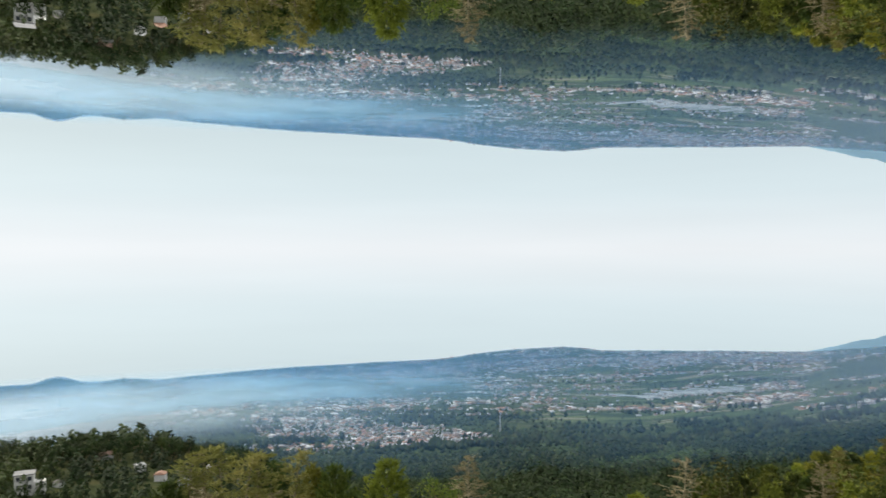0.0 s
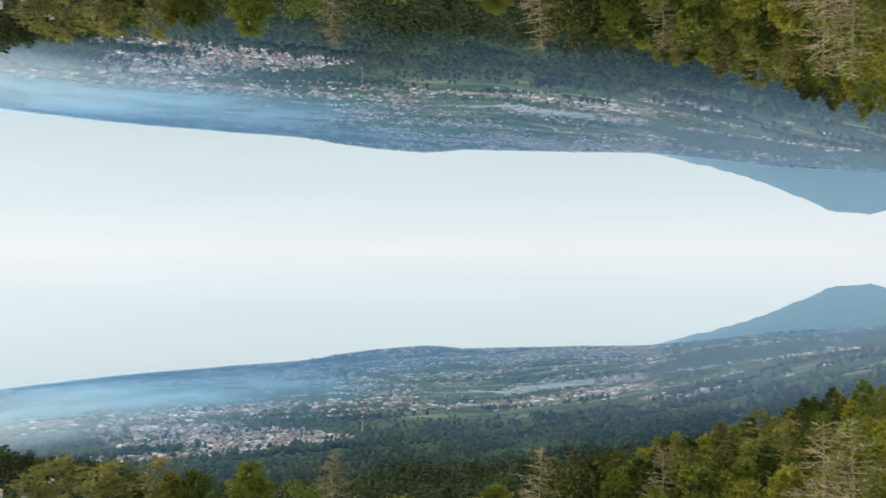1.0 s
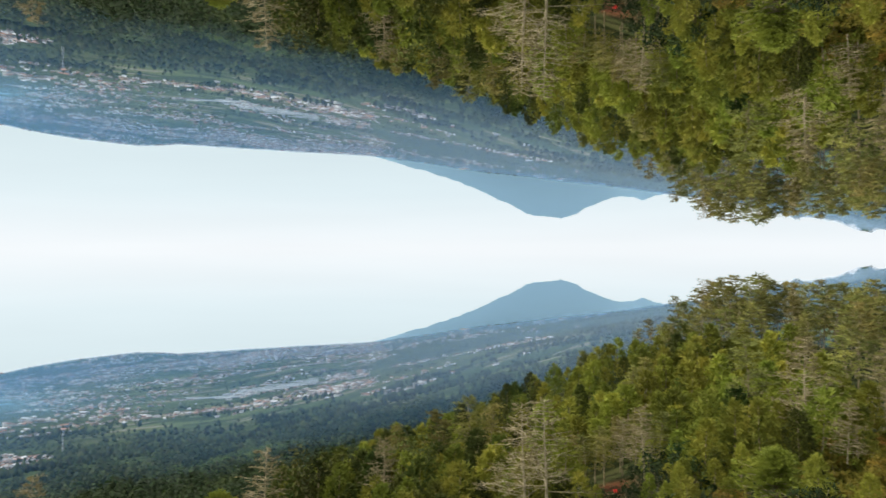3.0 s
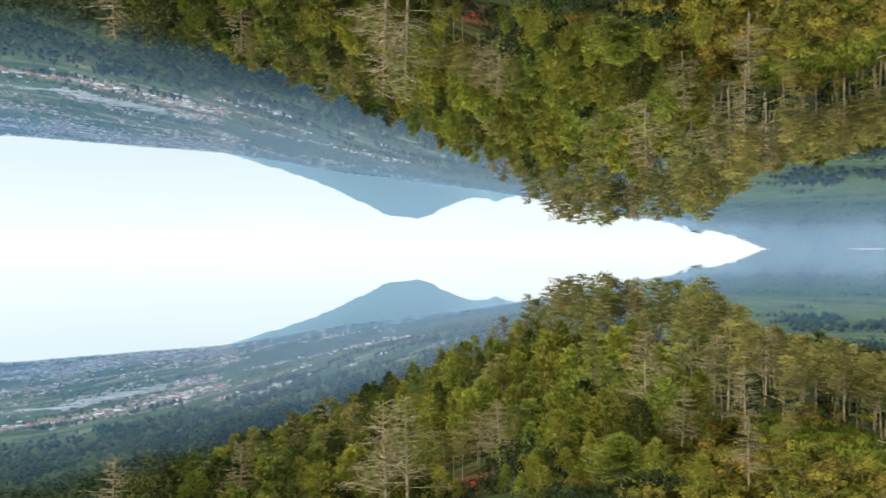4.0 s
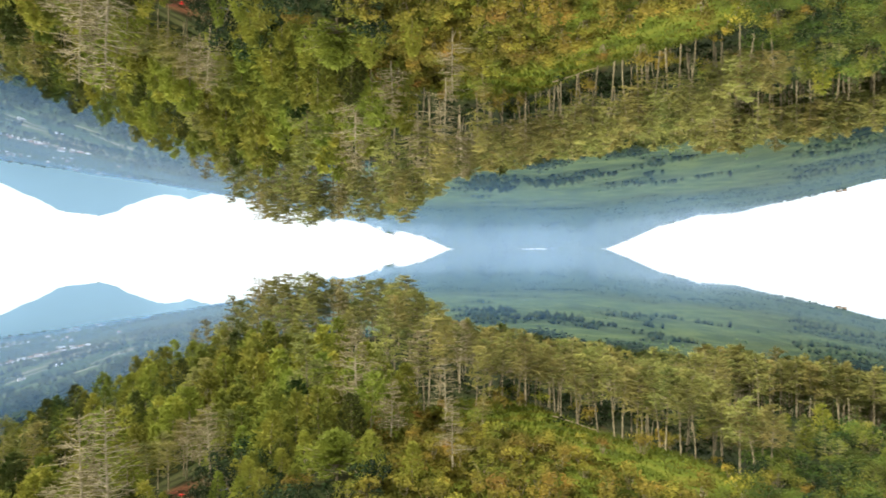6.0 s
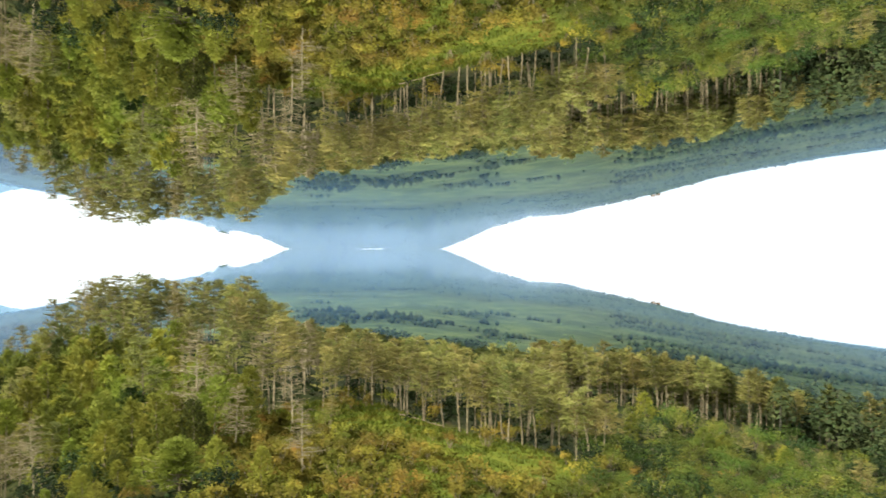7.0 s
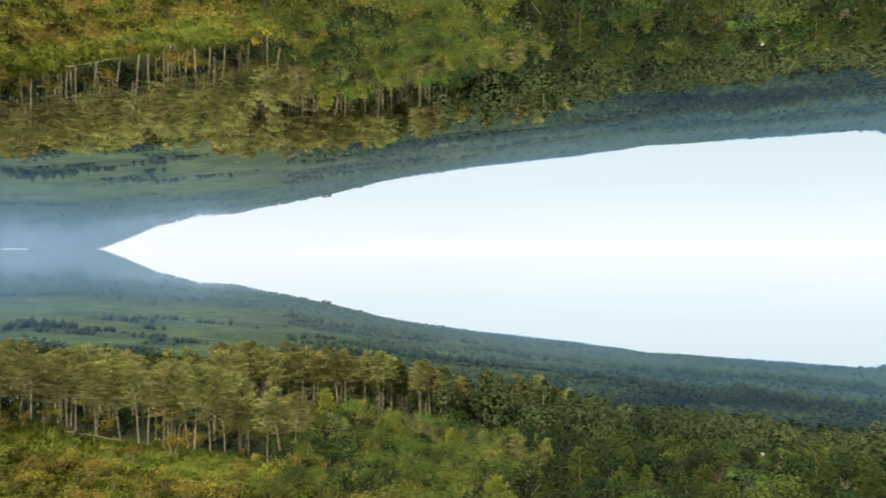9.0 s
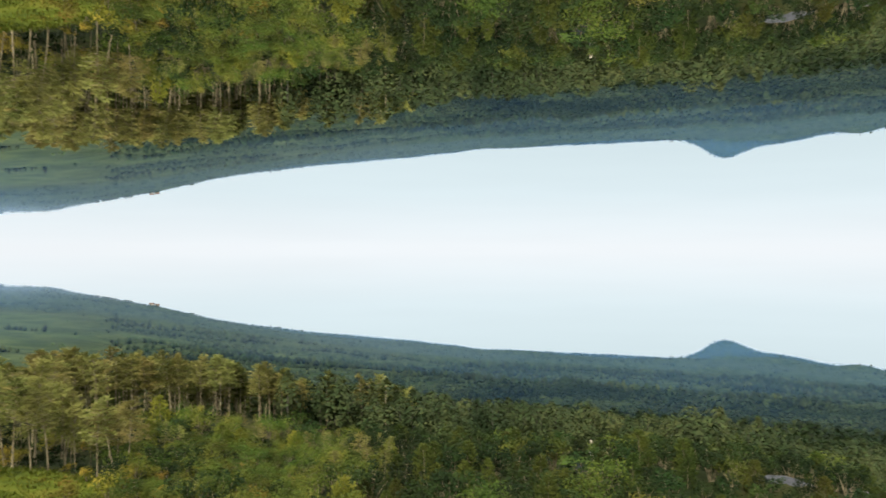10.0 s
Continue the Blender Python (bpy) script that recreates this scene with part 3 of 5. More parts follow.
def shrub_parts(seed, h=3.2, leaves=210, size=0.55, clumps=9):
    """A leafy bush: short stems and many broad leaves in uneven clumps."""
    rng = random.Random(seed)
    wood, V, F, norm = [], [], [], []
    heads = []
    for i in range(clumps):
        a, r = rng.uniform(0, 6.28), rng.uniform(0.1, 0.55) * h
        c = Vector((math.cos(a) * r, math.sin(a) * r, h * rng.uniform(0.35, 0.95)))
        heads.append((c, h * rng.uniform(0.18, 0.36)))
        wood.append(tube([Vector((c.x * 0.12, c.y * 0.12, -0.2)), c * 0.6, c], [0.06, 0.04, 0.012], 3))
    for i in range(leaves):
        c, r = heads[rng.randrange(clumps)]
        n = Vector((rng.gauss(0, 1), rng.gauss(0, 1), rng.gauss(0.4, 0.8))).normalized()
        p = c + n * r * rng.uniform(0.5, 1.15)
        u = n.cross(Vector((rng.gauss(0, 1), rng.gauss(0, 1), rng.gauss(0, 1)))).normalized()
        w = (n + Vector((0, 0, 0.7))).cross(u).normalized()
        s = size * rng.uniform(0.5, 1.1)
        k = len(V)
        V.extend([p - u * s * 0.9, p + w * s * 0.42 + n * s * 0.12, p + u * s * 0.9 - n * s * 0.15, p - w * s * 0.42 + n * s * 0.12])
        F.extend([(k, k + 1, k + 2), (k, k + 2, k + 3)])
        m = n + c.normalized() * 0.5 + Vector((rng.gauss(0, 0.3), rng.gauss(0, 0.3), rng.gauss(0.1, 0.3)))
        norm.extend([tuple(m)] * 4)
    return join(wood), (V, F), None, norm


def tree_master(name, parts, bark, green, label, category, group):
    root = new(name)
    mesh_object("trunk", *parts[0], bark, root, True)
    if parts[2]:
        mesh_object("bough", *parts[2], bark, root, True)
    mesh_object("crown", *parts[1], green, root, normals=parts[3])
    return tagged(root, label, category, group)


def plant(master, x, y, size, spin, lean=0.0, sink=0.25, z=None):
    g = float(ground_z(np.array(x), np.array(y))) if z is None else z
    m = Matrix.LocRotScale((x, y, g - sink), Euler((lean, lean * 0.6, spin)), (size, size, size))
    return copy_thing(master, m)


PINES = [tree_master("pine_tree", pine_parts(10 + i, 18, (0.42, 0.36, 0.48, 0.3, 0.5)[i], 44, 14, (4.4, 5.0, 4.0, 4.2, 3.6)[i], 3, 0.66, 0.2, 0.75, 0.05), PALE_BARK, PINE_GREEN,
                     "tall old pine with a bare pale trunk and open olive crown", "tree", "pines on the hill") for i in range(5)]
YOUNG = [tree_master("young_conifer", young_parts(40 + i, 9, (0.32, 0.38, 0.29, 0.35)[i], 480, 4, 0.68), PALE_BARK, YOUNG_GREEN,
                     "dense young conifer with bright olive-green needles", "tree", "young conifers on the hill") for i in range(4)]
FAR_PINES = [tree_master("pine_tree", pine_parts(20 + i, 18, (0.42, 0.36, 0.46, 0.3, 0.48)[i], 34, 9, (4.4, 5.0, 4.0, 4.2, 3.6)[i], 3, 0.92, 0.2, 0.75, 0.045), PALE_BARK, PINE_GREEN,
                         "tall old pine with a bare pale trunk and open olive crown", "tree", "pines on the hill") for i in range(5)]
FAR_YOUNG = [tree_master("young_conifer", young_parts(60 + i, 9, (0.32, 0.38, 0.29, 0.35)[i], 250, 4, 0.95), PALE_BARK, YOUNG_GREEN,
                         "dense young conifer with bright olive-green needles", "tree", "young conifers on the hill") for i in range(4)]
# the young conifer shape again, with shade put into its colour
DARKENED_CONIFERS = [tree_master("dark_conifer", young_parts(50 + i, 9, (0.31, 0.37)[i], 400, 4, 0.72), PALE_BARK, CONIFER_GREEN,
                             "dense young conifer darkened in colour to stand for shade", "tree", "dark conifers on the hill") for i in range(2)]
DEAD = [tree_master("dead_pine", dead_parts(70 + i, 17, 60, (35, 70, 110)[i]), DEAD_BARK, DRY_TWIG,
                    "dying pine with bare pale branches and few dry needles", "tree", "dying pines on the hill") for i in range(3)]
SHRUBS = [tree_master("shrub", shrub_parts(90 + i, 3.0, 300, 0.28), PALE_BARK, SHRUB_GREEN, "leafy yellow-green shrub on the open slope", "bush", "shrubs on the slope") for i in range(3)]
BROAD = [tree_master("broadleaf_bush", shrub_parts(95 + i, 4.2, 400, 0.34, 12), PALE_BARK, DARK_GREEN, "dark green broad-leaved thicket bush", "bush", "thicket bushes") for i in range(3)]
LEAFY = [tree_master("leafy_tree", shrub_parts(120 + i, (6.5, 7.5, 5.5)[i], 620, 0.42, 20), PALE_BARK, BRIGHT_GREEN, "bushy broad-leaved tree with bright yellow-green leaves", "tree", "leafy trees on the eastern slope") for i in range(3)]
RIDGE_TREES = [tree_master("ridge_tree", shrub_parts(150 + i, 13, 520, 0.7, 22), PALE_BARK, CONIFER_GREEN, "dark spreading tree standing over the wooded ridge", "tree", "trees on the wooded ridge") for i in range(3)]
UMBRELLA = tree_master("spreading_pine", pine_parts(33, 7.6, 0.14, 90, 26, 7.6, 5, 0.6, 0.22, 0.2), PALE_BARK, YOUNG_GREEN, "low spreading pine with a domed yellow-green crown", "tree", "spreading pines on the hill")
for far_away, master in enumerate(PINES + FAR_PINES + YOUNG + FAR_YOUNG + DARKENED_CONIFERS + DEAD + SHRUBS + BROAD + LEAFY + [UMBRELLA] + RIDGE_TREES):
    # the first of each kind stands among the rest, out on the hill behind
    x, y, z = place(150 + 7 * far_away, 60 + 3 * far_away)
    master.location = (x, y, z - 0.2)

rng = random.Random(5)
# single trees that stand out: kind, bearing, distance, height factor
for kind, az, d, size in (
        (DEAD[1], 17.2, 132, 1.05), (DEAD[0], 36.7, 106, 1.14), (DEAD[0], 38.25, 107, 1.12), (DEAD[2], 26.0, 150, 0.9),
        (PINES[0], 30.2, 176, 0.95), (PINES[1], 32.6, 170, 1.0), (PINES[3], 34.0, 160, 0.9), (PINES[2], 44.4, 170, 0.62), (PINES[4], 45.2, 172, 0.66),
        (PINES[2], 52.5, 136, 1.0), (DEAD[2], 56.0, 128, 1.08), (DEAD[2], 58.7, 118, 0.62), (DEAD[1], 63.4, 98, 0.55), (PINES[4], 65.7, 124, 0.36), (PINES[1], 61.6, 150, 1.0), (DEAD[2], 60.6, 142, 0.95),
        (DEAD[0], 49.1, 224, 1.06), (PINES[2], 49.6, 228, 0.9), (PINES[3], 51.4, 224, 1.02), (PINES[1], 53.0, 226, 1.04), (PINES[4], 54.8, 222, 0.96), (PINES[0], 56.8, 226, 0.95), (PINES[3], 60.2, 204, 1.16), (PINES[1], 59.3, 214, 1.02),
        (PINES[0], 50.4, 218, 1.0), (PINES[1], 52.1, 216, 1.02), (PINES[0], 54.0, 218, 1.0), (PINES[1], 55.8, 216, 1.0), (PINES[3], 57.6, 214, 1.02), (PINES[0], 58.5, 206, 1.0), (PINES[1], 60.8, 196, 1.0), (PINES[3], 62.2, 190, 0.95), (PINES[0], 48.4, 212, 0.7), (PINES[1], 47.0, 208, 0.55),
        (PINES[4], 41.1, 128, 0.52), (PINES[4], 41.8, 131, 0.55), (PINES[1], 42.5, 126, 0.46), (PINES[4], 43.6, 136, 0.56), (PINES[4], 44.7, 138, 0.54), (PINES[2], 45.6, 132, 0.52), (PINES[4], 46.4, 130, 0.52), (PINES[4], 40.2, 134, 0.52),
        (BROAD[0], 45.2, 117, 1.0), (BROAD[2], 44.6, 109, 0.7), (YOUNG[2], 45.8, 108, 0.45), (BROAD[1], 46.8, 110, 0.9), (YOUNG[0], 47.8, 112, 0.5), (BROAD[0], 49.2, 114, 1.1), (DARKENED_CONIFERS[1], 48.6, 132, 0.9), (DARKENED_CONIFERS[0], 50.3, 112, 0.6), (YOUNG[1], 49.6, 120, 0.8), (BROAD[1], 46.2, 121, 1.15), (BROAD[2], 47.2, 118, 1.05), (YOUNG[0], 45.6, 128, 0.6), (YOUNG[3], 47.6, 126, 0.7), (BROAD[0], 44.2, 112, 0.7), (BROAD[1], 43.4, 110, 0.6), (BROAD[2], 42.6, 111, 0.6), (YOUNG[0], 42.0, 109, 0.4), (BROAD[0], 46.0, 112, 0.7), (YOUNG[1], 40.6, 112, 0.7), (DARKENED_CONIFERS[0], 39.4, 110, 0.8), (BROAD[1], 41.6, 114, 0.8), (YOUNG[2], 46.9, 136, 0.9), (BROAD[2], 48.4, 122, 1.2), (BROAD[1], 51.6, 92, 0.6), (BROAD[2], 52.8, 90, 0.55), (BROAD[0], 54.0, 92, 0.55), (SHRUBS[1], 55.2, 91, 0.8), (BROAD[1], 56.4, 93, 0.6), (SHRUBS[0], 50.8, 96, 0.9), (BROAD[2], 57.4, 98, 0.8), (SHRUBS[2], 52.0, 98, 0.8), (UMBRELLA, 54.5, 100.6, 0.88), (BROAD[0], 48.6, 82, 1.05), (BROAD[1], 50.0, 83, 1.0), (BROAD[2], 47.2, 80, 0.9), (YOUNG[2], 57.2, 96, 0.8), (YOUNG[0], 60.3, 92, 0.7),
        (RIDGE_TREES[2], -26.0, 420, 0.5), (RIDGE_TREES[1], -20.6, 410, 0.56), (RIDGE_TREES[1], -19.7, 414, 0.6), (RIDGE_TREES[2], -18.7, 408, 0.56), (RIDGE_TREES[0], -17.4, 412, 0.5), (RIDGE_TREES[2], -23.6, 420, 0.46), (RIDGE_TREES[0], -13.2, 420, 0.6), (RIDGE_TREES[0], -28.6, 420, 0.5),
        (PINES[3], -14.6, 122, 1.0), (PINES[1], -16.8, 126, 1.0), (PINES[1], -18.2, 126, 0.94), (PINES[3], -15.8, 128, 1.02), (PINES[1], -13.6, 124, 1.0),
        (PINES[3], -11.0, 122, 1.0), (DARKENED_CONIFERS[0], -7.7, 124, 1.75), (YOUNG[3], -4.2, 122, 1.8), (YOUNG[2], -9.6, 132, 1.6), (DARKENED_CONIFERS[0], -12.4, 134, 1.7), (DARKENED_CONIFERS[1], -19.6, 124, 1.5), (DEAD[2], 1.8, 136, 0.92), (DEAD[2], -17.0, 118, 0.82), (DEAD[1], -12.2, 116, 0.78), (PINES[4], 27.0, 190, 0.8)):
    x, y, z = place(az, d)
    plant(kind, x, y, size, rng.uniform(0, 6.28), rng.gauss(0, 0.02))


def sow(count, az0, az1, d0, d1, gap, keep, taken):
    """Random places in a sector, at least gap apart, nearest first."""
    out = []
    for _ in range(count * 12):
        az, d = rng.uniform(az0, az1), math.sqrt(rng.uniform(d0 * d0, d1 * d1))
        if rng.random() > keep(az, d):
            continue
        x, y = d * math.sin(radians(az)), d * math.cos(radians(az))
        cell = (int(x // 8), int(y // 8))
        if any((x - u) ** 2 + (y - v) ** 2 < gap * gap for i in (-1, 0, 1) for j in (-1, 0, 1) for u, v in taken.get((cell[0] + i, cell[1] + j), ())):
            continue
        taken.setdefault(cell, []).append((x, y))
        out.append((az, d, x, y))
        if len(out) >= count:
            break
    return sorted(out, key=lambda q: q[1])


def pine_wood(az, d):
    """Where the old pines stand: the crest, and the wood behind the open slope."""
    edge = np.interp(az, [58, 66.7, 73.4, 79.5, 83, 86, 92, 104, 125], [132, 160, 133, 119, 150, 226, 232, 236, 240])
    if az < 44:
        return 0.0
    if az < 58:
        return 0.8 if d > np.interp(az, [44, 48, 58], [215, 192, 178]) else 0.0
    if az < 66:
        return 0.8 if d > 138 else 0.0
    return 0.95 if d > edge else 0.0


def young_wood(az, d):
    if az > 60:
        return 0.0
    left = np.interp(az, [14, 20, 28, 32, 33, 39.5, 40.5, 46, 50, 52], [300, 165, 112, 102, 122, 112, 142, 144, 110, 118])
    return 0.95 if d > left and d < np.interp(az, [18, 30, 40, 46, 60], [225, 240, 240, 212, 176]) else 0.0


taken = {}
near_pines = sow(205, 44, 108, 105, 262, 4.3, pine_wood, taken)
for az, d, x, y in near_pines:
    plant((PINES if d < 165 else FAR_PINES)[rng.randrange(5)], x, y, rng.uniform(0.68, 1.02) * np.interp(az, [44, 45.5, 48.5], [0.35, 0.62, 1.0]) if az < 62 else rng.uniform(0.6, 0.86) * np.interp(az, [78, 86], [1.0, 1.3]), rng.uniform(0, 6.28), rng.gauss(0, 0.03))
for az, d, x, y in sow(330, 18, 60, 84, 240, 3.7, young_wood, taken):
    # darkened copies are commoner westward, painting that side of the hill dimmer
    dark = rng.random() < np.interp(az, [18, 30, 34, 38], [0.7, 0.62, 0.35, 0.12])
    plant(DARKENED_CONIFERS[rng.randrange(2)] if dark else (YOUNG if d < 155 else FAR_YOUNG)[rng.randrange(4)], x, y, rng.uniform(0.75, 1.35) * (np.interp(az, [28, 32, 44, 47], [1.0, 0.72, 0.72, 1.0]) if d > 165 else 1.0), rng.uniform(0, 6.28), rng.gauss(0, 0.03))
for az, d, x, y in sow(14, 36, 66, 120, 215, 7, lambda a, d: 0.5, taken):
    plant(DEAD[rng.randrange(3)], x, y, rng.uniform(0.55, 1.05), rng.uniform(0, 6.28), rng.gauss(0, 0.04))
# the front row of the pine wood, along the top of the grass
for i in range(34):
    az = 65.5 + 22 * (i + rng.uniform(-0.7, 0.7)) / 34
    x, y, z = place(az, np.interp(az, [58, 66.7, 73.4, 79.5, 85.3, 90], [132, 160, 133, 120, 112, 100]) + rng.uniform(0, 11))
    plant(PINES[(2, 4, 0)[i % 3]], x, y, rng.uniform(0.56, 0.82), rng.uniform(0, 6.28), rng.gauss(0, 0.075))
shrub_taken = {}


def plots(az, d):
    """The tended plots and the yard on the eastern slope."""
    return 1.0 * (((az > 118.8) & (az < 123) & (d > 142) & (d < 190)) | ((az > 133.2) & (az < 136.6) & (d > 136) & (d < 156)) | ((az > 139) & (az < 142) & (d > 160) & (d < 190)))


for az, d, x, y in sow(340, 56, 100, 80, 165, 2.4, lambda a, d: 0.95 if d < np.interp(a, [58, 63, 67, 73, 79, 84, 87, 100], [138, 132, 122, 102, 94, 90, 150, 165]) else 0.03, shrub_taken):
    u = rng.random()
    leafy = np.interp(az, [56, 82, 88, 100], [0.0, 0.05, 0.74, 0.75])
    kinds = LEAFY if u < leafy else BROAD if u < leafy + np.interp(az, [56, 82, 88, 100], [0.03, 0.04, 0.16, 0.15]) else SHRUBS
    plant(rng.choice(kinds), x, y, rng.uniform(0.5, 1.1) * (0.6 if kinds is LEAFY else 1.0), rng.uniform(0, 6.28))
for az, d, x, y in sow(22, 46.6, 60, 84, 114, 3.4, lambda a, d: 0.0 if 51.5 < a < 57.6 and d < 103 else 0.9, shrub_taken):
    plant((YOUNG + BROAD)[rng.randrange(7)], x, y, rng.uniform(0.4, 0.7), rng.uniform(0, 6.28))
# small rounded pines and leafy trees in the hollow before the second row
for az, d, x, y in sow(120, 82, 106, 128, 224, 3.7, lambda a, d: 0.9, shrub_taken):
    kind = rng.choice((PINES[1], PINES[3], PINES[0], PINES[3], YOUNG[1], LEAFY[0], LEAFY[2]))
    plant(kind, x, y, (rng.uniform(0.34, 0.46) if kind in PINES else rng.uniform(0.6, 0.95)) * np.interp(d, [150, 190, 222], [1.0, 0.62, 0.35]), rng.uniform(0, 6.28), rng.gauss(0, 0.04))
for i in range(30):
    az = 81.5 + 18 * (i + rng.uniform(-0.8, 0.8)) / 30
    x, y, z = place(az, 230 + rng.uniform(0, 14))
    plant(FAR_PINES[(2, 4, 0)[i % 3]], x, y, rng.uniform(0.82, 1.06), rng.uniform(0, 6.28), rng.gauss(0, 0.04))
# bright leafy trees, then a dark thicket, then mixed trees, from the pines to the east
for az, d, x, y in sow(330, 88, 142, 92, 205, 3.2, lambda a, d: 0.95 - 0.95 * plots(a, d), shrub_taken):
    dark = np.interp(az, [86, 93, 96, 103.5, 105, 111.5, 113, 118, 125, 142], [0.25, 0.2, 0.12, 0.2, 1.0, 1.0, 0.5, 0.6, 0.8, 0.8])
    if rng.random() < dark:
        kind = rng.choice(BROAD + BROAD + DARKENED_CONIFERS)
    else:
        kind = rng.choice(LEAFY + LEAFY + LEAFY + [YOUNG[1]] if az < 112 else LEAFY + [BROAD[1]])
    plant(kind, x, y, rng.uniform(0.45, 0.9) if kind in DARKENED_CONIFERS + YOUNG else rng.uniform(0.5, 1.0) if kind in LEAFY else rng.uniform(0.8, 1.5), rng.uniform(0, 6.28))
# round dark trees along the western ridge
for az, d, x, y in sow(46, -31, -13, 395, 428, 6.0, lambda a, d: 0.9, {}):
    plant(BROAD[rng.randrange(3)], x, y, rng.uniform(1.3, 2.3), rng.uniform(0, 6.28))


# ---- woods further off ----
def arrays(parts):
    V, F = parts
    tris = []
    for f in F:
        tris.extend([(f[0], f[i], f[i + 1]) for i in range(1, len(f) - 1)])
    return np.array([tuple(v) for v in V]), np.array(tris)


def crown_blob(seed, sides, tiers, slim, foot):
    """A small uneven far crown, one metre high: jagged rings closing to a top."""
    r = random.Random(seed)
    V, T = [], []
    for t in range(tiers):
        u = t / tiers
        rad = slim * (math.sin(math.pi * (0.12 + 0.8 * u)) ** 0.7 if seed % 4 else 1.05 - u)
        for k in range(sides):
            a = 2 * math.pi * (k + 0.5 * (t % 2)) / sides + r.gauss(0, 0.2)
            q = rad * r.uniform(0.6, 1.3)
            V.append((q * math.cos(a), q * math.sin(a), foot + (1 - foot) * u + r.gauss(0, 0.05)))
    V.append((r.gauss(0, 0.05), r.gauss(0, 0.05), 1.0))
    for t in range(tiers - 1):
        for k in range(sides):
            a, b = t * sides + k, t * sides + (k + 1) % sides
            T += [(a, b, b + sides), (a, b + sides, a + sides)]
    top = (tiers - 1) * sides
    for k in range(sides):
        T.append((top + k, top + (k + 1) % sides, len(V) - 1))
    return np.array(V), np.array(T)


def sector_points(n, az0, az1, d0, d1, seed):
    r = np.random.RandomState(seed)
    az = r.uniform(az0, az1, n)
    d = np.sqrt(r.uniform(d0 * d0, d1 * d1, n))
    return r, az, d


def wood_stuff(name, templates, n, az0, az1, d0, d1, h0, h1, keep, seed, mat, label, leafy=True):
    r, az, d = sector_points(n, az0, az1, d0, d1, seed)
    ok = r.uniform(0, 1, n) < keep(az, d)
    az, d = az[ok], d[ok]
    x, y = d * np.sin(np.radians(az)), d * np.cos(np.radians(az))
    pts = np.stack([x, y, EYE + rise(az, d) - 0.4], -1)
    h = r.uniform(h0, h1, len(az)) * (0.85 + 0.35 * fbm(x / 60, y / 60, 2, 44)) * (1 + 0.8 * fbm(az / 7, d / 60, 2, 46) * soft(d, 350, 500))
    v, t, q = scattered(templates, pts, h, r.uniform(0, 6.28, len(az)), r.randint(0, len(templates), len(az)))
    return tagged(array_object(name, v, t, mat, q if leafy else None), label, "trees", kind="stuff")


def scaled(parts, h):
    v, t = arrays(parts)
    return v / h, t


def leafy_crown(seed, blades, slim, size, foot=0.08):
    """A far crown one metre high: leafy flakes scattered over an uneven ovoid."""
    g = random.Random(seed)
    V, T = [], []
    lobes = [(g.uniform(0, 6.28), g.uniform(0.2, 0.9), g.uniform(0.7, 1.35)) for _ in range(6)]
    for i in range(blades):
        s = (i + g.random()) / blades
        a = g.uniform(0, 6.28)
        prof = math.sin(math.pi * (0.1 + 0.84 * s)) ** 0.7 if seed % 3 else (1.04 - s) ** 0.8
        for la, ls, lk in lobes:
            if abs(s - ls) < 0.2 and math.cos(a - la) > 0.2:
                prof *= lk
        c = Vector((math.cos(a) * slim * prof * 0.9, math.sin(a) * slim * prof * 0.9, foot + (1 - foot) * s))
        n = Vector((math.cos(a), math.sin(a), 0.55 + 0.9 * s) ) + Vector((g.gauss(0, 0.22), g.gauss(0, 0.22), g.gauss(0, 0.2)))
        n.normalize()
        u = n.cross(Vector((g.gauss(0, 1), g.gauss(0, 1), g.gauss(0, 1)))).normalized()
        w = n.cross(u)
        k = len(V)
        for q in range(3):
            ang = q * 2.1 + g.gauss(0, 0.35)
            V.append(c + (u * math.cos(ang) + w * math.sin(ang)) * size * g.uniform(0.6, 1.3))
        T.append((k, k + 1, k + 2))
    return np.array([tuple(v) for v in V]), np.array(T)


# pines in the second row, too many to count
mid_crowns, mid_trunks = [], []
for i in range(5):
    w, l, _, _ = pine_parts(200 + i, 18, (0.32, 0.38, 0.26, 0.42, 0.22)[i], 12, 6, 3.8, 4, 1.35)
    mid_crowns.append(scaled(l, 18.0))
    mid_trunks.append(scaled(tube([(0, 0, 0), (0.1, 0, 8), (0, 0.1, 17)], [0.26, 0.2, 0.06], 4), 18.0))


def mid_keep(az, d):
    edge = np.interp(az, [58, 90, 104, 125, 142], [240, 240, 220, 225, 215])
    return np.where((az > 62) & (d > edge), np.interp(az, [90, 100, 107, 142], [1.0, 0.75, 0.0, 0.0]), 0.0) * (1 - soft(fbm(d * np.sin(np.radians(az)) / 40, d * np.cos(np.radians(az)) / 40, 2, 61), 0.45, 0.7))


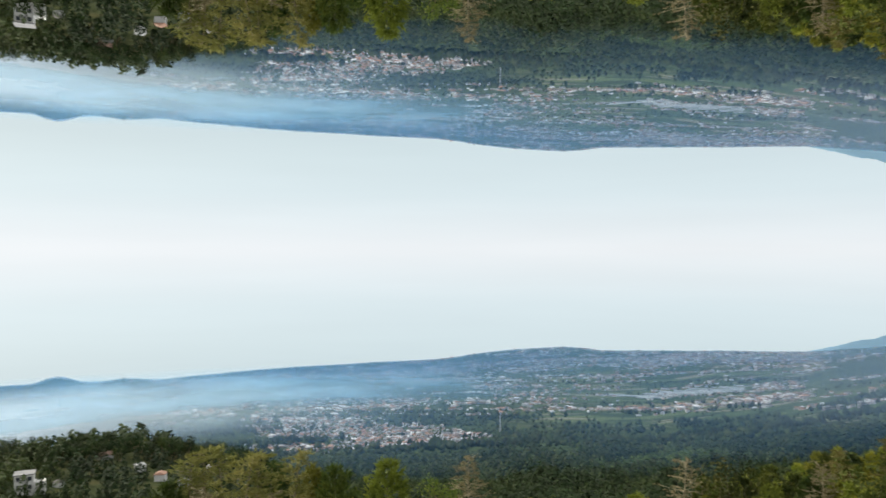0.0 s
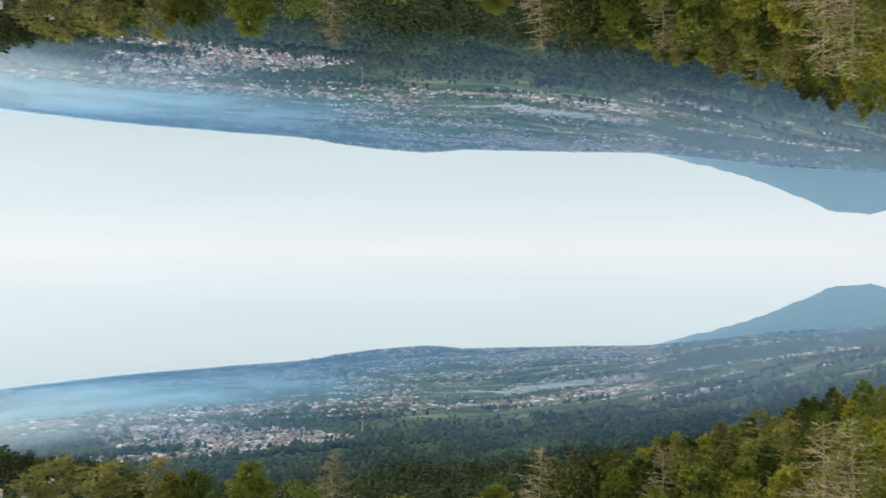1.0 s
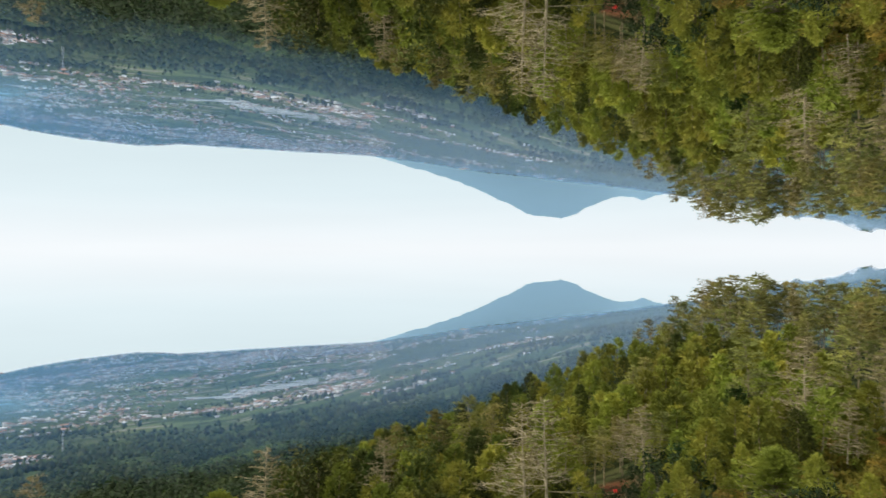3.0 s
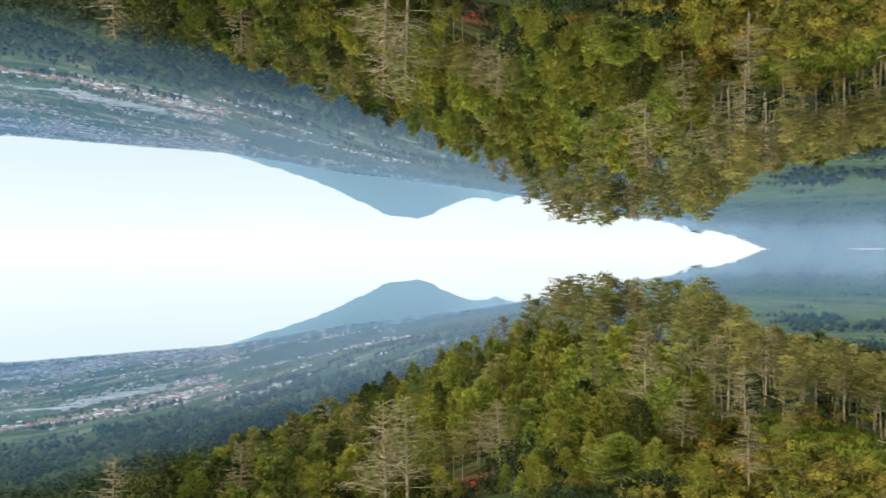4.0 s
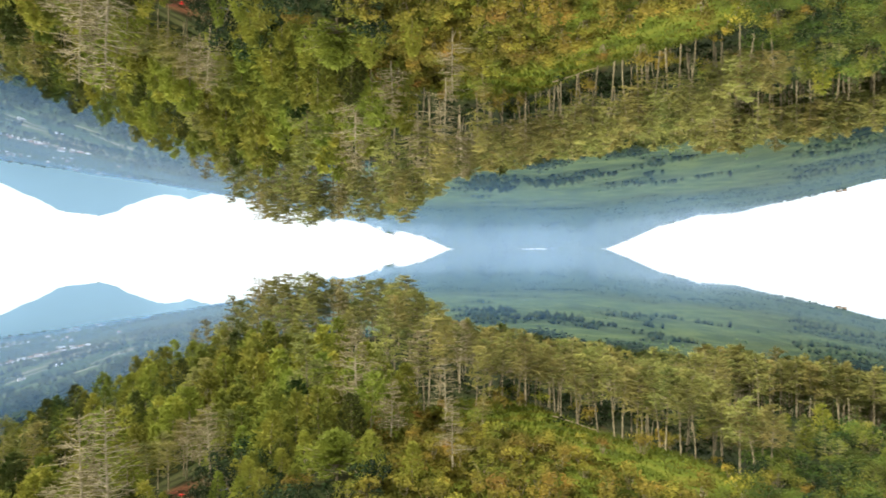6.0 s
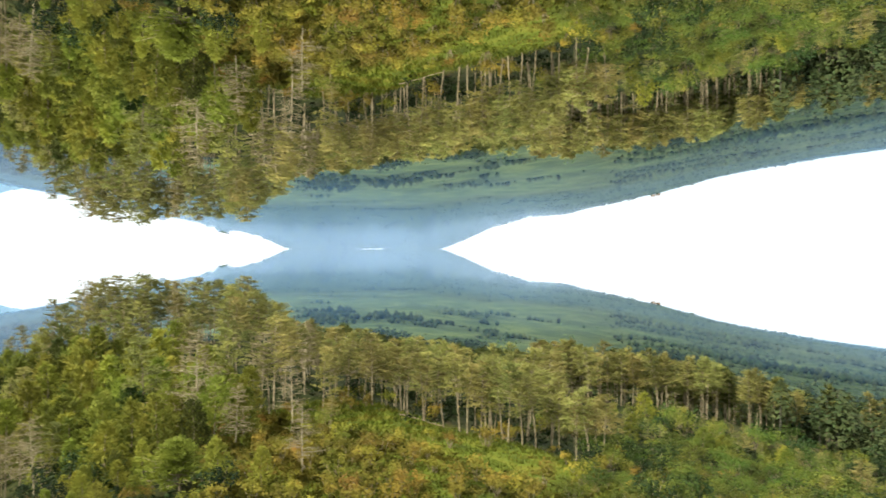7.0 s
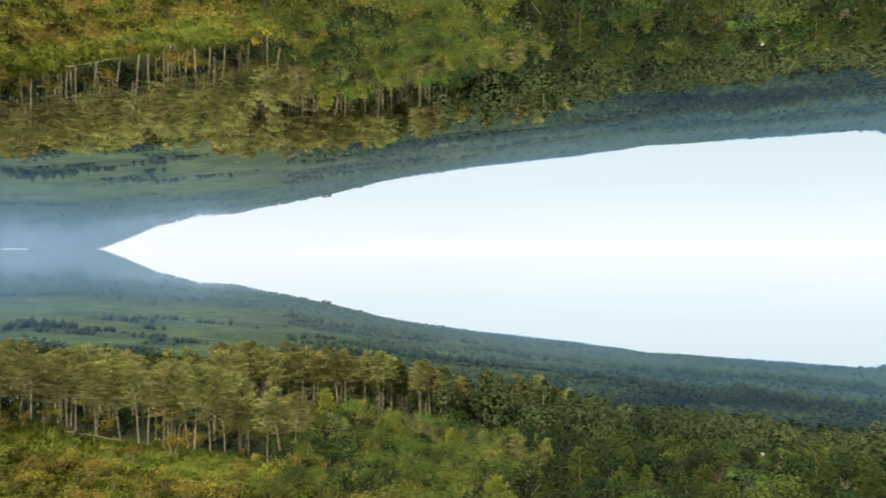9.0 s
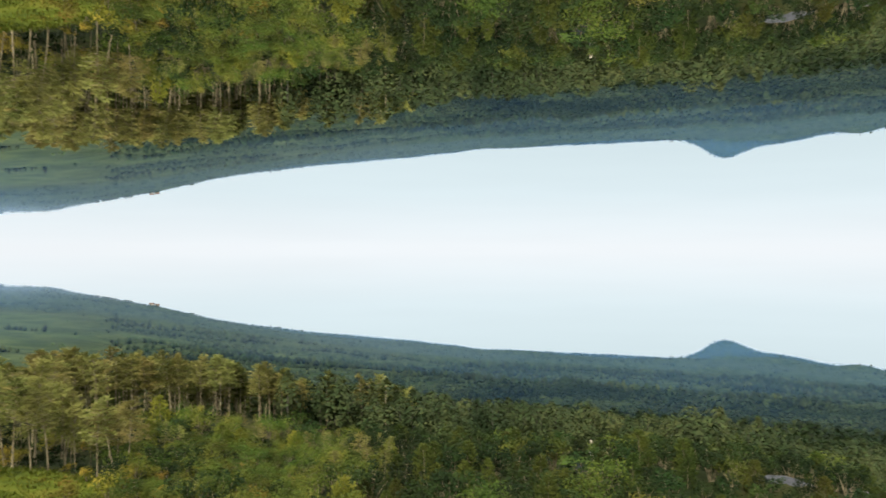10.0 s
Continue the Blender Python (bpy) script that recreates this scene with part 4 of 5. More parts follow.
for templates, name, mat, label in ((mid_crowns, "pine_wood_crowns", MID_PINE_GREEN, "crowns of the pine wood behind the open slope"),
                                    (mid_trunks, "pine_wood_trunks", PALE_BARK, "pale trunks of the pine wood behind the slope")):
    wood_stuff(name, templates, 1650, 62, 142, 215, 400, 13, 18.5, mid_keep, 7, mat, label, name.endswith("crowns"))
TALL = [leafy_crown(550 + i, 190, (0.22, 0.3, 0.26, 0.34)[i % 4], 0.05, 0.36) for i in range(8)]
for templates, name, mat, label in ((TALL, "tall_wood_crowns", MIXED_GREEN, "grey-green crowns of tall trees on the eastern slope"),
                                    (mid_trunks, "tall_wood_trunks", GREY_BARK, "grey trunks of tall trees on the eastern slope")):
    wood_stuff(name, templates, 1050, 94, 134, 222, 345, 9, 18, lambda az, d: np.interp(az, [97, 103, 122, 134], [0.1, 0.9, 0.9, 0.1]) * (1 - soft(fbm(az / 3, d / 40, 2, 63), 0.3, 0.6)), 31, mat, label, name.endswith("crowns"))
MIXED = [leafy_crown(571 + i, 200, (0.32, 0.42, 0.28, 0.46)[i % 4], 0.06) for i in range(8)]
wood_stuff("mixed_wood", MIXED, 900, 84, 143, 165, 430, 6, 15, lambda az, d: np.where(d > np.interp(az, [84, 97, 103, 120], [264, 262, 205, 180]), 0.9, 0.0) * (1 - plots(az, d)), 17, MIXED_GREEN, "mixed green wood on the eastern slope")

SCRUB = [scaled(shrub_parts(320 + i, 3.0, 76, 0.42)[1], 3.0) for i in range(4)]
wood_stuff("slope_scrub", SCRUB, 1900, 56, 93, 78, 150, 1.0, 2.4, lambda az, d: np.where(d < np.interp(az, [58, 63, 67, 73.4, 79.5, 85.3, 92], [142, 136, 124, 104, 96, 92, 116]), 1.0, 0.0), 29, SHRUB_GREEN, "dense yellow-green and rusty scrub on the slope")
UNDER = [scaled(shrub_parts(300 + i, 3.0, 40, 0.5)[1], 3.0) for i in range(4)]
# near-black green puts the shade between the trees into the undergrowth's colour
wood_stuff("undergrowth", UNDER, 1300, 14, 142, 82, 300, 1.2, 3.4, lambda az, d: np.where((grass_share(az, d) > 0.5) | ((az > 42) & (az < 45) & (d < 122)), 0.04, np.where(az < 52, np.where(az > 38, 0.8, 0.3), 1.0) * (1 - plots(az, d))), 8, DARK_GREEN, "low undergrowth darkened as painted shade between the trees on the hill")

# the same dark green paints shade between the pine trunks
wood_stuff("undergrowth", UNDER, 800, 60, 100, 108, 200, 1.0, 2.6, lambda az, d: np.where(grass_share(az, d) > 0.5, 0.0, 1.0), 18, DARK_GREEN, "low undergrowth darkened as painted shade between the pine trunks")
SMALL = [crown_blob(430 + i, 4, 2, 0.46, 0.0) for i in range(8)]


HAMLET = ((-23.4, 404, 1.2), (-19.9, 345, 0.9), (-18.4, 332, 0.8), (-21.2, 372, 0.9), (-26.2, 350, 0.7), (-16.6, 380, 0.8), (-9.0, 305, 0.9))


def plantation_share(az, d):
    return soft(az, 7, 10) * (1 - soft(az, 19, 22)) * soft(d, 620, 680) * (1 - soft(d, 950, 1060)) * soft(fbm(az / 4, d / 120, 2, 39), -0.35, 0.0)


def woods_keep(az, d):
    x, y = d * np.sin(np.radians(az)), d * np.cos(np.radians(az))
    n = fbm(x / 130, y / 70, 3, 71)
    clear = soft(meadow_share(az, d), 0.1, 0.4) * (1 - soft(n, 0.8, 0.9))
    hole = np.zeros_like(az)
    for ha, hd, _ in HAMLET:
        hx, hy = np.radians(az - ha) * d, d - hd
        hole = np.maximum(hole, (np.abs(hx) < 5) & (hy > -16) & (hy < 5))
    clear = np.maximum(clear, plantation_share(az, d))
    rows = soft(fbm(az / 7, d / 75, 3, 73), 0.0, 0.18)
    plain = np.maximum(field_share(az, d), 0.8 * soft(d, 1850, 2100) * (az < 40)) * (1 - rows)
    return np.clip(1 - clear * 1.0 - plain * 0.93 - town_share(az, d) * np.where(d < 1750, 0.75, 0.6) - hole, 0.0, 1)



def grass_tufts():
    """Long grass over the open slope."""
    g = random.Random(55)
    tpl = []
    for i in range(4):
        V, T = [], []
        for k in range(5):
            a = g.uniform(0, 6.28)
            o = Vector((g.gauss(0, 0.5), g.gauss(0, 0.5), 0))
            s = Vector((math.cos(a), math.sin(a), 0)) * g.uniform(0.15, 0.3)
            n = len(V)
            V += [o - s, o + s, o + Vector((g.gauss(0, 0.35), g.gauss(0, 0.35), g.uniform(0.6, 1.1)))]
            T.append((n, n + 1, n + 2))
        tpl.append((np.array([tuple(v) for v in V]), np.array(T)))
    return tpl


wood_stuff("long_grass", grass_tufts(), 16000, 56, 94, 78, 170, 0.5, 1.3, lambda az, d: grass_share(az, d), 23, foliage("grass_blades", [(0.10, 0.14, 0.015), (0.165, 0.20, 0.021), (0.26, 0.235, 0.036)], 0.15, "island", 0.25, 0.02), "long bright grass on the open slope")


FLAKY = [leafy_crown(500 + i, 64, (0.24, 0.34, 0.3, 0.42)[i % 4], 0.1) for i in range(8)]
COARSE = [leafy_crown(530 + i, 25, (0.26, 0.36, 0.3, 0.44)[i % 4], 0.155) for i in range(9)]
wood_stuff("hillside_woods", FLAKY, 3600, -34, 46, 235, 500, 4, 11.5, lambda az, d: np.where((az > 30) & (d < 330), 0.0, woods_keep(az, d)), 9, WOODS_GREEN, "dark mixed woods on the lower hillside")
wood_stuff("lower_woods", COARSE, 6800, -34, 62, 460, 950, 6, 16, woods_keep, 19, WOODS_GREEN, "dark woods falling to the valley floor")
wood_stuff("eastern_woods", COARSE, 8000, 62, 143, 395, 950, 8, 14, woods_keep, 10, WOODS_GREEN, "mixed green woods filling the hollow below the volcano")
wood_stuff("middle_woods", SMALL, 18000, -34, 143, 930, 1900, 6, 12, woods_keep, 11, WOODS_GREEN, "woods across the middle slopes and valley floor")
wood_stuff("far_woods", SMALL, 18500, -34, 143, 1900, 4055, 4, 8, woods_keep, 12, WOODS_GREEN, "far woods on the plain, ridges and volcano")

wood_stuff("plantation", COARSE, 3600, 6, 23, 610, 1070, 4, 7, plantation_share, 15, PLANTATION_GREEN, "bright young plantation on the lower hillside")
wood_stuff("meadow_scrub", SMALL, 5200, 52, 112, 640, 2300, 1.5, 4.0, lambda az, d: soft(meadow_share(az, d), 0.3, 0.6) * soft(fbm(az / 3, d / 60, 3, 87), -0.1, 0.3), 24, PLANTATION_GREEN, "low green scrub dotted over the hill pastures")
wood_stuff("volcano_woods", SMALL, 7500, 50, 92, 2050, 3950, 4, 10, lambda az, d: soft(fbm(az / 2.4, d / 170, 3, 83), -0.02, 0.16) * (1 - soft(d, 3150, 3250) * (1 - soft(az, 60, 62) + soft(az, 74, 77))) * (1 - soft(meadow_share(az, d), 0.1, 0.4)), 14, WOODS_GREEN, "patches of forest in the gullies of the volcano")
wood_stuff("volcano_woods", SMALL, 2600, 61.5, 75, 2950, 3850, 9, 17, lambda az, d: soft(fbm(az / 1.6, d / 300, 3, 85), -0.05, 0.12), 16, WOODS_GREEN, "dark forest in the high gullies of the volcano")
wood_stuff("valley_woods", SMALL, 8000, -24, 43, 1850, 3800, 5, 9, lambda az, d: soft(fbm(az / 7, d / 75, 3, 73), -0.12, 0.12) * (1 - town_share(az, d)), 13, WOODS_GREEN, "rows of dark trees between the fields and houses")

# ---- the far mountain across the plain ----
def mountain_crest(az):
    return 0.0016 * fbm(np.asarray(az, float) * 2.2, 0.0 * np.asarray(az, float) + 2.0, 3, 5) + np.interp(az, [20, 26, 29.1, 31.5, 33.1, 36.4, 36.9, 37.9, 38.8, 39.6, 40.4, 41.3, 42.6, 43.9, 44.7, 45.9, 48, 54],
                     [-0.15, -0.1145, -0.0993, -0.0858, -0.0747, -0.0458, -0.043, -0.042, -0.0386, -0.042, -0.0495, -0.056, -0.066, -0.0655, -0.0607, -0.0678, -0.078, -0.12])


def build_mountain():
    bearing = np.linspace(20, 54, 140)
    crest = mountain_crest(bearing) * 4650
    V, F = [], []
    rows = 24
    for i, b in enumerate(bearing):
        for j in range(rows):
            u = j / (rows - 1)
            d = 4080 + 570 * u
            z = -640 + (crest[i] + 640) * u ** 1.15
            z += 16 * (1 - u) * u * 4 * float(fbm(np.array(b * 1.1), np.array(u * 2.5), 4, 91)) + 5 * float(fbm(np.array(b * 3.0), np.array(u * 6.0), 2, 93)) * (u < 0.98)
            V.append((d * math.sin(radians(b)), d * math.cos(radians(b)), EYE + z))
    n = rows
    for i in range(len(bearing) - 1):
        for j in range(rows - 1):
            a, c = i * n + j, (i + 1) * n + j
            F.append((a, c, c + 1, a + 1))
    ob = mesh_object("far_mountain", V, F, material("mountain_forest", [(0.05, 0.07, 0.03), (0.09, 0.11, 0.05)], 0.01, 0.95, second=0.2), None, True)
    sol = ob.modifiers.new("thickness", "SOLIDIFY")
    sol.thickness, sol.offset = 60.0, -1.0
    tagged(ob, "hazy blue twin-peaked mountain beyond the plain", "mountain", kind="structure")


build_mountain()


# ---- haze and smoke painted on tinted sheets ----
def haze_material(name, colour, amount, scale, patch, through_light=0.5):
    """Haze painted as a tinted sheet: partly clear, scattering a little daylight, in patches."""
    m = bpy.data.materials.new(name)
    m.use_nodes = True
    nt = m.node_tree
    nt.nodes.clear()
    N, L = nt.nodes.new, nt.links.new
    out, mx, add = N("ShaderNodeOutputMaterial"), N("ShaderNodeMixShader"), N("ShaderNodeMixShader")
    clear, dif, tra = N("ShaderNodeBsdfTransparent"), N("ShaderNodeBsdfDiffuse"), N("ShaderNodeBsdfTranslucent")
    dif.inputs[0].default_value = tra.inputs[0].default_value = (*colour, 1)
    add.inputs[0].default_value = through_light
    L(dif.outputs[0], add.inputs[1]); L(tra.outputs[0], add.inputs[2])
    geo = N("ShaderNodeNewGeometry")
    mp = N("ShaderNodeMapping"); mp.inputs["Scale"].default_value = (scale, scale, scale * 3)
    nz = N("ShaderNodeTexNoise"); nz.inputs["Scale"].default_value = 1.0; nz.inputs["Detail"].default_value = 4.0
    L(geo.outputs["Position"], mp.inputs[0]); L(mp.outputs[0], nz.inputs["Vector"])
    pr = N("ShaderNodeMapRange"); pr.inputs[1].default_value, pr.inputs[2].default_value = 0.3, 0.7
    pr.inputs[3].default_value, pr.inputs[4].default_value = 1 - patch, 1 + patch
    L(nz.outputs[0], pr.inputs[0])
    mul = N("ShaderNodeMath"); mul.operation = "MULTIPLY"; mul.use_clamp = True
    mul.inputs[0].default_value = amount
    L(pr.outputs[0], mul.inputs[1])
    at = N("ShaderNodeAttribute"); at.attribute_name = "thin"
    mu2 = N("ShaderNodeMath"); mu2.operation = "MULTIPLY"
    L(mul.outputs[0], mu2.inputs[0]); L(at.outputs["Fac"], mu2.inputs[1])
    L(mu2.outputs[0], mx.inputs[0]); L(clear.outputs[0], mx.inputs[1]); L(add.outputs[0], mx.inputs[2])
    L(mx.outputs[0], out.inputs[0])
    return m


def haze_sheet(name, az0, az1, d, low, amount, colour, scale, patch, ends=4.0, label="thin blue sheet painting haze over the valley", fade=0.5, crest=None, rising=0.35, lean=0.02, edge=0.75, east=0.42, west=1.0, through_light=0.5):
    """A sheet painting haze across the valley, no higher than the land behind it."""
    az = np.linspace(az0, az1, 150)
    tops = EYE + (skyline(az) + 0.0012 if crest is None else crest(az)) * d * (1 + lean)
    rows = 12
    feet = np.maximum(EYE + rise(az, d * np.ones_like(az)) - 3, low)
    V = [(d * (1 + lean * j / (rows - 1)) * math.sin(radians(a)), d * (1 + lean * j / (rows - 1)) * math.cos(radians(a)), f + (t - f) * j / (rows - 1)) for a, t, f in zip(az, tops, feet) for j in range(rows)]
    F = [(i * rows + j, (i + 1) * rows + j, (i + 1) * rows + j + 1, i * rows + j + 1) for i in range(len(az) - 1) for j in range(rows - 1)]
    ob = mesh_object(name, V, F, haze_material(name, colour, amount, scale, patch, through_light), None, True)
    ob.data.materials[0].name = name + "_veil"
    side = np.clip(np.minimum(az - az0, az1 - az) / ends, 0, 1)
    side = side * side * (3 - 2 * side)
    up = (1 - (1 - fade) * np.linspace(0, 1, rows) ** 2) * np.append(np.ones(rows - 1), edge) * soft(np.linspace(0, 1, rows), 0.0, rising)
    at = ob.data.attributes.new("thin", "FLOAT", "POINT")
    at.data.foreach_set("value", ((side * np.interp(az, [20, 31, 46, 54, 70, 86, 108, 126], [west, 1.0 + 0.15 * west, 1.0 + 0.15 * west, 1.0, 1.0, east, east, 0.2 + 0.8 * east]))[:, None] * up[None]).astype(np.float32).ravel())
    return tagged(ob, label, "haze", kind="stuff")


# distance haze is put into the colour and opacity of these sheets
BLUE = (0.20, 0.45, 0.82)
haze_sheet("haze", -45, 155, 600, -160, 0.12, BLUE, 0.004, 0.3, fade=0.8, west=1.2)
haze_sheet("haze", 6, 52, 440, -120, 0.10, BLUE, 0.005, 0.3, 10.0, fade=0.8)
haze_sheet("haze", 18, 54, 820, -230, 0.12, (0.62, 0.72, 0.80), 0.004, 0.35, 9.0, fade=0.9)
haze_sheet("haze", 16, 56, 1560, -330, 0.11, (0.66, 0.74, 0.80), 0.003, 0.4, 10.0, fade=0.9)
haze_sheet("haze", -45, 155, 1180, -330, 0.14, BLUE, 0.002, 0.4, fade=0.9, west=1.0)
haze_sheet("haze", -45, 155, 2050, -480, 0.17, BLUE, 0.0016, 0.4, fade=0.9, west=1.1)
haze_sheet("haze", -45, 54, 3000, -580, 0.29, BLUE, 0.0012, 0.4, fade=1.0)
haze_sheet("haze", -45, 24, 2650, -560, 0.26, (0.20, 0.50, 0.84), 0.0016, 0.5, 14.0, fade=1.0)
haze_sheet("haze", 50, 100, 3010, -580, 0.215, (0.40, 0.56, 0.78), 0.0012, 0.3, 6.0, fade=1.0, east=0.8)
haze_sheet("haze", 94, 155, 3020, -580, 0.26, (0.13, 0.31, 0.60), 0.0012, 0.3, 6.0, fade=1.0, east=1.0)
haze_sheet("haze", 46, 92, 2400, -220, 0.2, (0.48, 0.66, 0.92), 0.0014, 0.25, 12.0, "thin blue sheet painting haze against the volcano", fade=1.0, rising=0.8)
haze_sheet("haze", 50, 118, 1300, -150, 0.10, (0.44, 0.58, 0.70), 0.003, 0.45, 14.0, "thin pale sheet painting haze over the hill pastures", fade=0.9, rising=0.7, east=0.9)
haze_sheet("haze", 46, 90, 2750, -220, 0.22, (0.56, 0.73, 0.96), 0.0018, 0.35, 12.0, "thin blue sheet painting haze against the volcano", fade=1.0, rising=0.8)
# nearly opaque blue sheet, cut to the crest, paints the mountain's haze
haze_sheet("haze", 22, 52, 4060, -640, 0.84, (0.44, 0.72, 1.0), 0.0008, 0.06, 2.0, "dense pale blue sheet painting haze before the far mountain", fade=1.0, crest=mountain_crest, lean=0.004, edge=1.0, rising=0.01)
haze_sheet("smoke", -56, 14, 1900, -480, 0.55, (0.36, 0.70, 0.98), 0.0035, 0.75, 26.0, "bluish smoke drifting over the valley town", fade=0.0, rising=0.5, lean=0.5, edge=0.0, crest=lambda az: -0.146 + 0 * az, through_light=0.3)
haze_sheet("smoke", -50, 4, 1330, -420, 0.5, (0.58, 0.84, 1.0), 0.005, 0.6, 24.0, "thin bluish smoke over the roofs of the town", fade=0.0, rising=0.6, lean=0.5, edge=0.0, crest=lambda az: -0.155 + 0 * az, through_light=0.3)
haze_sheet("smoke", -66, -9, 1240, -400, 0.8, (0.86, 0.94, 0.98), 0.004, 0.35, 24.0, "white smoke drifting over the valley town", fade=0.0, rising=0.4, lean=0.75, edge=0.0, crest=lambda az: -0.156 + 0 * az, through_light=0.2)


# ---- the towns in the valley ----
def palette_material(name, colours, rough=0.8):
    """Paint or tiles that differ from house to house, weathered."""
    m = material(name, [(0.8, 0.8, 0.8), (1, 1, 1)], 0.3, rough)
    nt = m.node_tree
    N, L = nt.nodes.new, nt.links.new
    b = nt.nodes["Principled BSDF"]
    grime = b.inputs["Base Color"].links[0].from_socket
    geo, info, add, fr = N("ShaderNodeNewGeometry"), N("ShaderNodeObjectInfo"), N("ShaderNodeMath"), N("ShaderNodeMath")
    fr.operation = "FRACT"
    L(geo.outputs["Random Per Island"], add.inputs[0]); L(info.outputs["Random"], add.inputs[1]); L(add.outputs[0], fr.inputs[0])
    ramp = N("ShaderNodeValToRGB"); ramp.color_ramp.interpolation = "CONSTANT"
    el = ramp.color_ramp.elements
    el[0].color, el[1].position, el[1].color = (*colours[0], 1), 1 / len(colours), (*colours[1], 1)
    for i in range(2, len(colours)):
        k = el.new(i / len(colours)); k.color = (*colours[i], 1)
    mx = N("ShaderNodeMix"); mx.data_type = "RGBA"; mx.blend_type = "MULTIPLY"; mx.inputs["Factor"].default_value = 1.0
    L(fr.outputs[0], ramp.inputs[0]); L(ramp.outputs[0], mx.inputs["A"]); L(grime, mx.inputs["B"]); L(mx.outputs["Result"], b.inputs["Base Color"])
    return m


GLASS = material("dark_window_glass", [(0.05, 0.06, 0.07), (0.08, 0.09, 0.1)], 0.5, 0.15)
CONCRETE = material("pale_concrete", [(0.20, 0.21, 0.22), (0.30, 0.30, 0.30)], 0.2, 0.9, second=0.15)
WHITE_WALL = material("white_house_wall", [(0.66, 0.66, 0.63), (0.78, 0.78, 0.76)], 0.6, 0.8, second=0.1)
WALL_PAINT = palette_material("house_paint", [(0.72, 0.73, 0.72), (0.46, 0.43, 0.38), (0.82, 0.82, 0.82), (0.36, 0.44, 0.48), (0.48, 0.38, 0.30), (0.56, 0.55, 0.55)])
ROOF_TILES = palette_material("roof_tiles", [(0.27, 0.14, 0.10), (0.17, 0.15, 0.14), (0.42, 0.43, 0.44), (0.20, 0.13, 0.10), (0.66, 0.68, 0.70), (0.13, 0.12, 0.12), (0.38, 0.23, 0.17), (0.30, 0.31, 0.33)])


def box(w, l, h, z=0.0):
    V = [(sx * w / 2, sy * l / 2, z + k * h) for k in (0, 1) for sx, sy in ((-1, -1), (1, -1), (1, 1), (-1, 1))]
    return V, [(0, 3, 2, 1), (4, 5, 6, 7), (0, 1, 5, 4), (1, 2, 6, 5), (2, 3, 7, 6), (3, 0, 4, 7)]


def gable(w, l, z, h, over=0.5, hip=0.0):
    a, c = w / 2 + over, l / 2 + over
    V = [(-a, -c, z - 0.2), (a, -c, z - 0.2), (a, c, z - 0.2), (-a, c, z - 0.2), (0, -c + hip, z + h), (0, c - hip, z + h), (-a, -c, z), (a, -c, z), (a, c, z), (-a, c, z)]
    return V, [(6, 7, 4), (7, 8, 5, 4), (8, 9, 5), (9, 6, 4, 5), (0, 1, 7, 6), (1, 2, 8, 7), (2, 3, 9, 8), (3, 0, 6, 9), (0, 3, 2, 1)]


def house_master(w, l, h, roof, hip):
    root = new("house")
    wall = mesh_object("wall", *box(w, l, h + 3, -3), WALL_PAINT, root)
    mesh_object("roof", *gable(w, l, h, roof, 0.6, hip), ROOF_TILES, root)
    return tagged(root, "small pale house with a pitched tiled roof", "house", "houses of the valley town")


HOUSES = [house_master(8, 10, 3.6, 2.2, 0.0), house_master(7, 12, 6.2, 2.0, 0.0), house_master(10, 11, 3.8, 2.8, 3.0), house_master(9, 9, 6.8, 2.2, 2.0), house_master(12, 18, 4.5, 3.0, 2.5)]
hr = random.Random(77)


def settle(az, d, k=None, size=1.0, spin=None):
    x, y, z = place(az, d)
    return copy_thing(HOUSES[hr.randrange(5) if k is None else k], Matrix.LocRotScale((x, y, z), Euler((0, 0, hr.uniform(0, 3.14) if spin is None else spin)), (size * 0.72,) * 3))


for i, h in enumerate(HOUSES):
    h.location = place(-4.0 - i * 0.9, 1480 + 11 * i)
spots = {}
made = 0
for az, d, x, y in sow(240, -13, 3.4, 1045, 1700, 9.0, lambda a, q: float(town_share(np.array(a), np.array(q))), spots):
    if made < 225:
        settle(az, d, size=0.58)
        made += 1
for az, d, s in HAMLET:
    settle(az, d, hr.choice((0, 1, 3)), s * 0.7)


def villa(w, l, floors):
    """A white two-storey house with a flat roof, windows and a lower wing."""
    root = new("house")
    h = floors * 3.0
    wall = mesh_object("wall", *box(w, l, h + 2, -2), WHITE_WALL, root)
    mesh_object("roof", *box(w + 0.8, l + 0.8, 0.3, h), CONCRETE, root)
    mesh_object("wing", *box(w * 0.6, l * 0.8, 4.8, -2), WHITE_WALL, root).location.x = w * 0.78
    for f in range(floors):
        for k in range(3):
            x = (k - 1) * w * 0.3
            pane = mesh_object("window", *box(1.3, 0.12, 1.4, f * 3.0 + 0.9), GLASS, wall)
            pane.location = (x, -l / 2 - 0.03, 0)
            mesh_object("sill", *box(1.6, 0.25, 0.1, f * 3.0 + 0.78), CONCRETE, wall).location = (x, -l / 2 - 0.1, 0)
    return tagged(root, "white two-storey house with dark windows among the trees", "house")


villa(6.5, 6.0, 2).matrix_basis = Matrix.Translation(Vector(place(-28.2, 336)) + Vector((0, 0, 2.0))) @ pose(0, 0, 0, 0, 0, 22)
# two houses on the skyline of the ridge
for az, d in ((89.6, 3285), (89.95, 3290)):
    settle(az, d, 1, 1.9).location.z += 5.0
# the street of white houses up the slope, and the one above it
for i in range(40):
    u = i / 39
    settle(26.5 + 11.5 * u + hr.gauss(0, 0.12), 2300 - 350 * u + hr.gauss(0, 10), size=1.05)
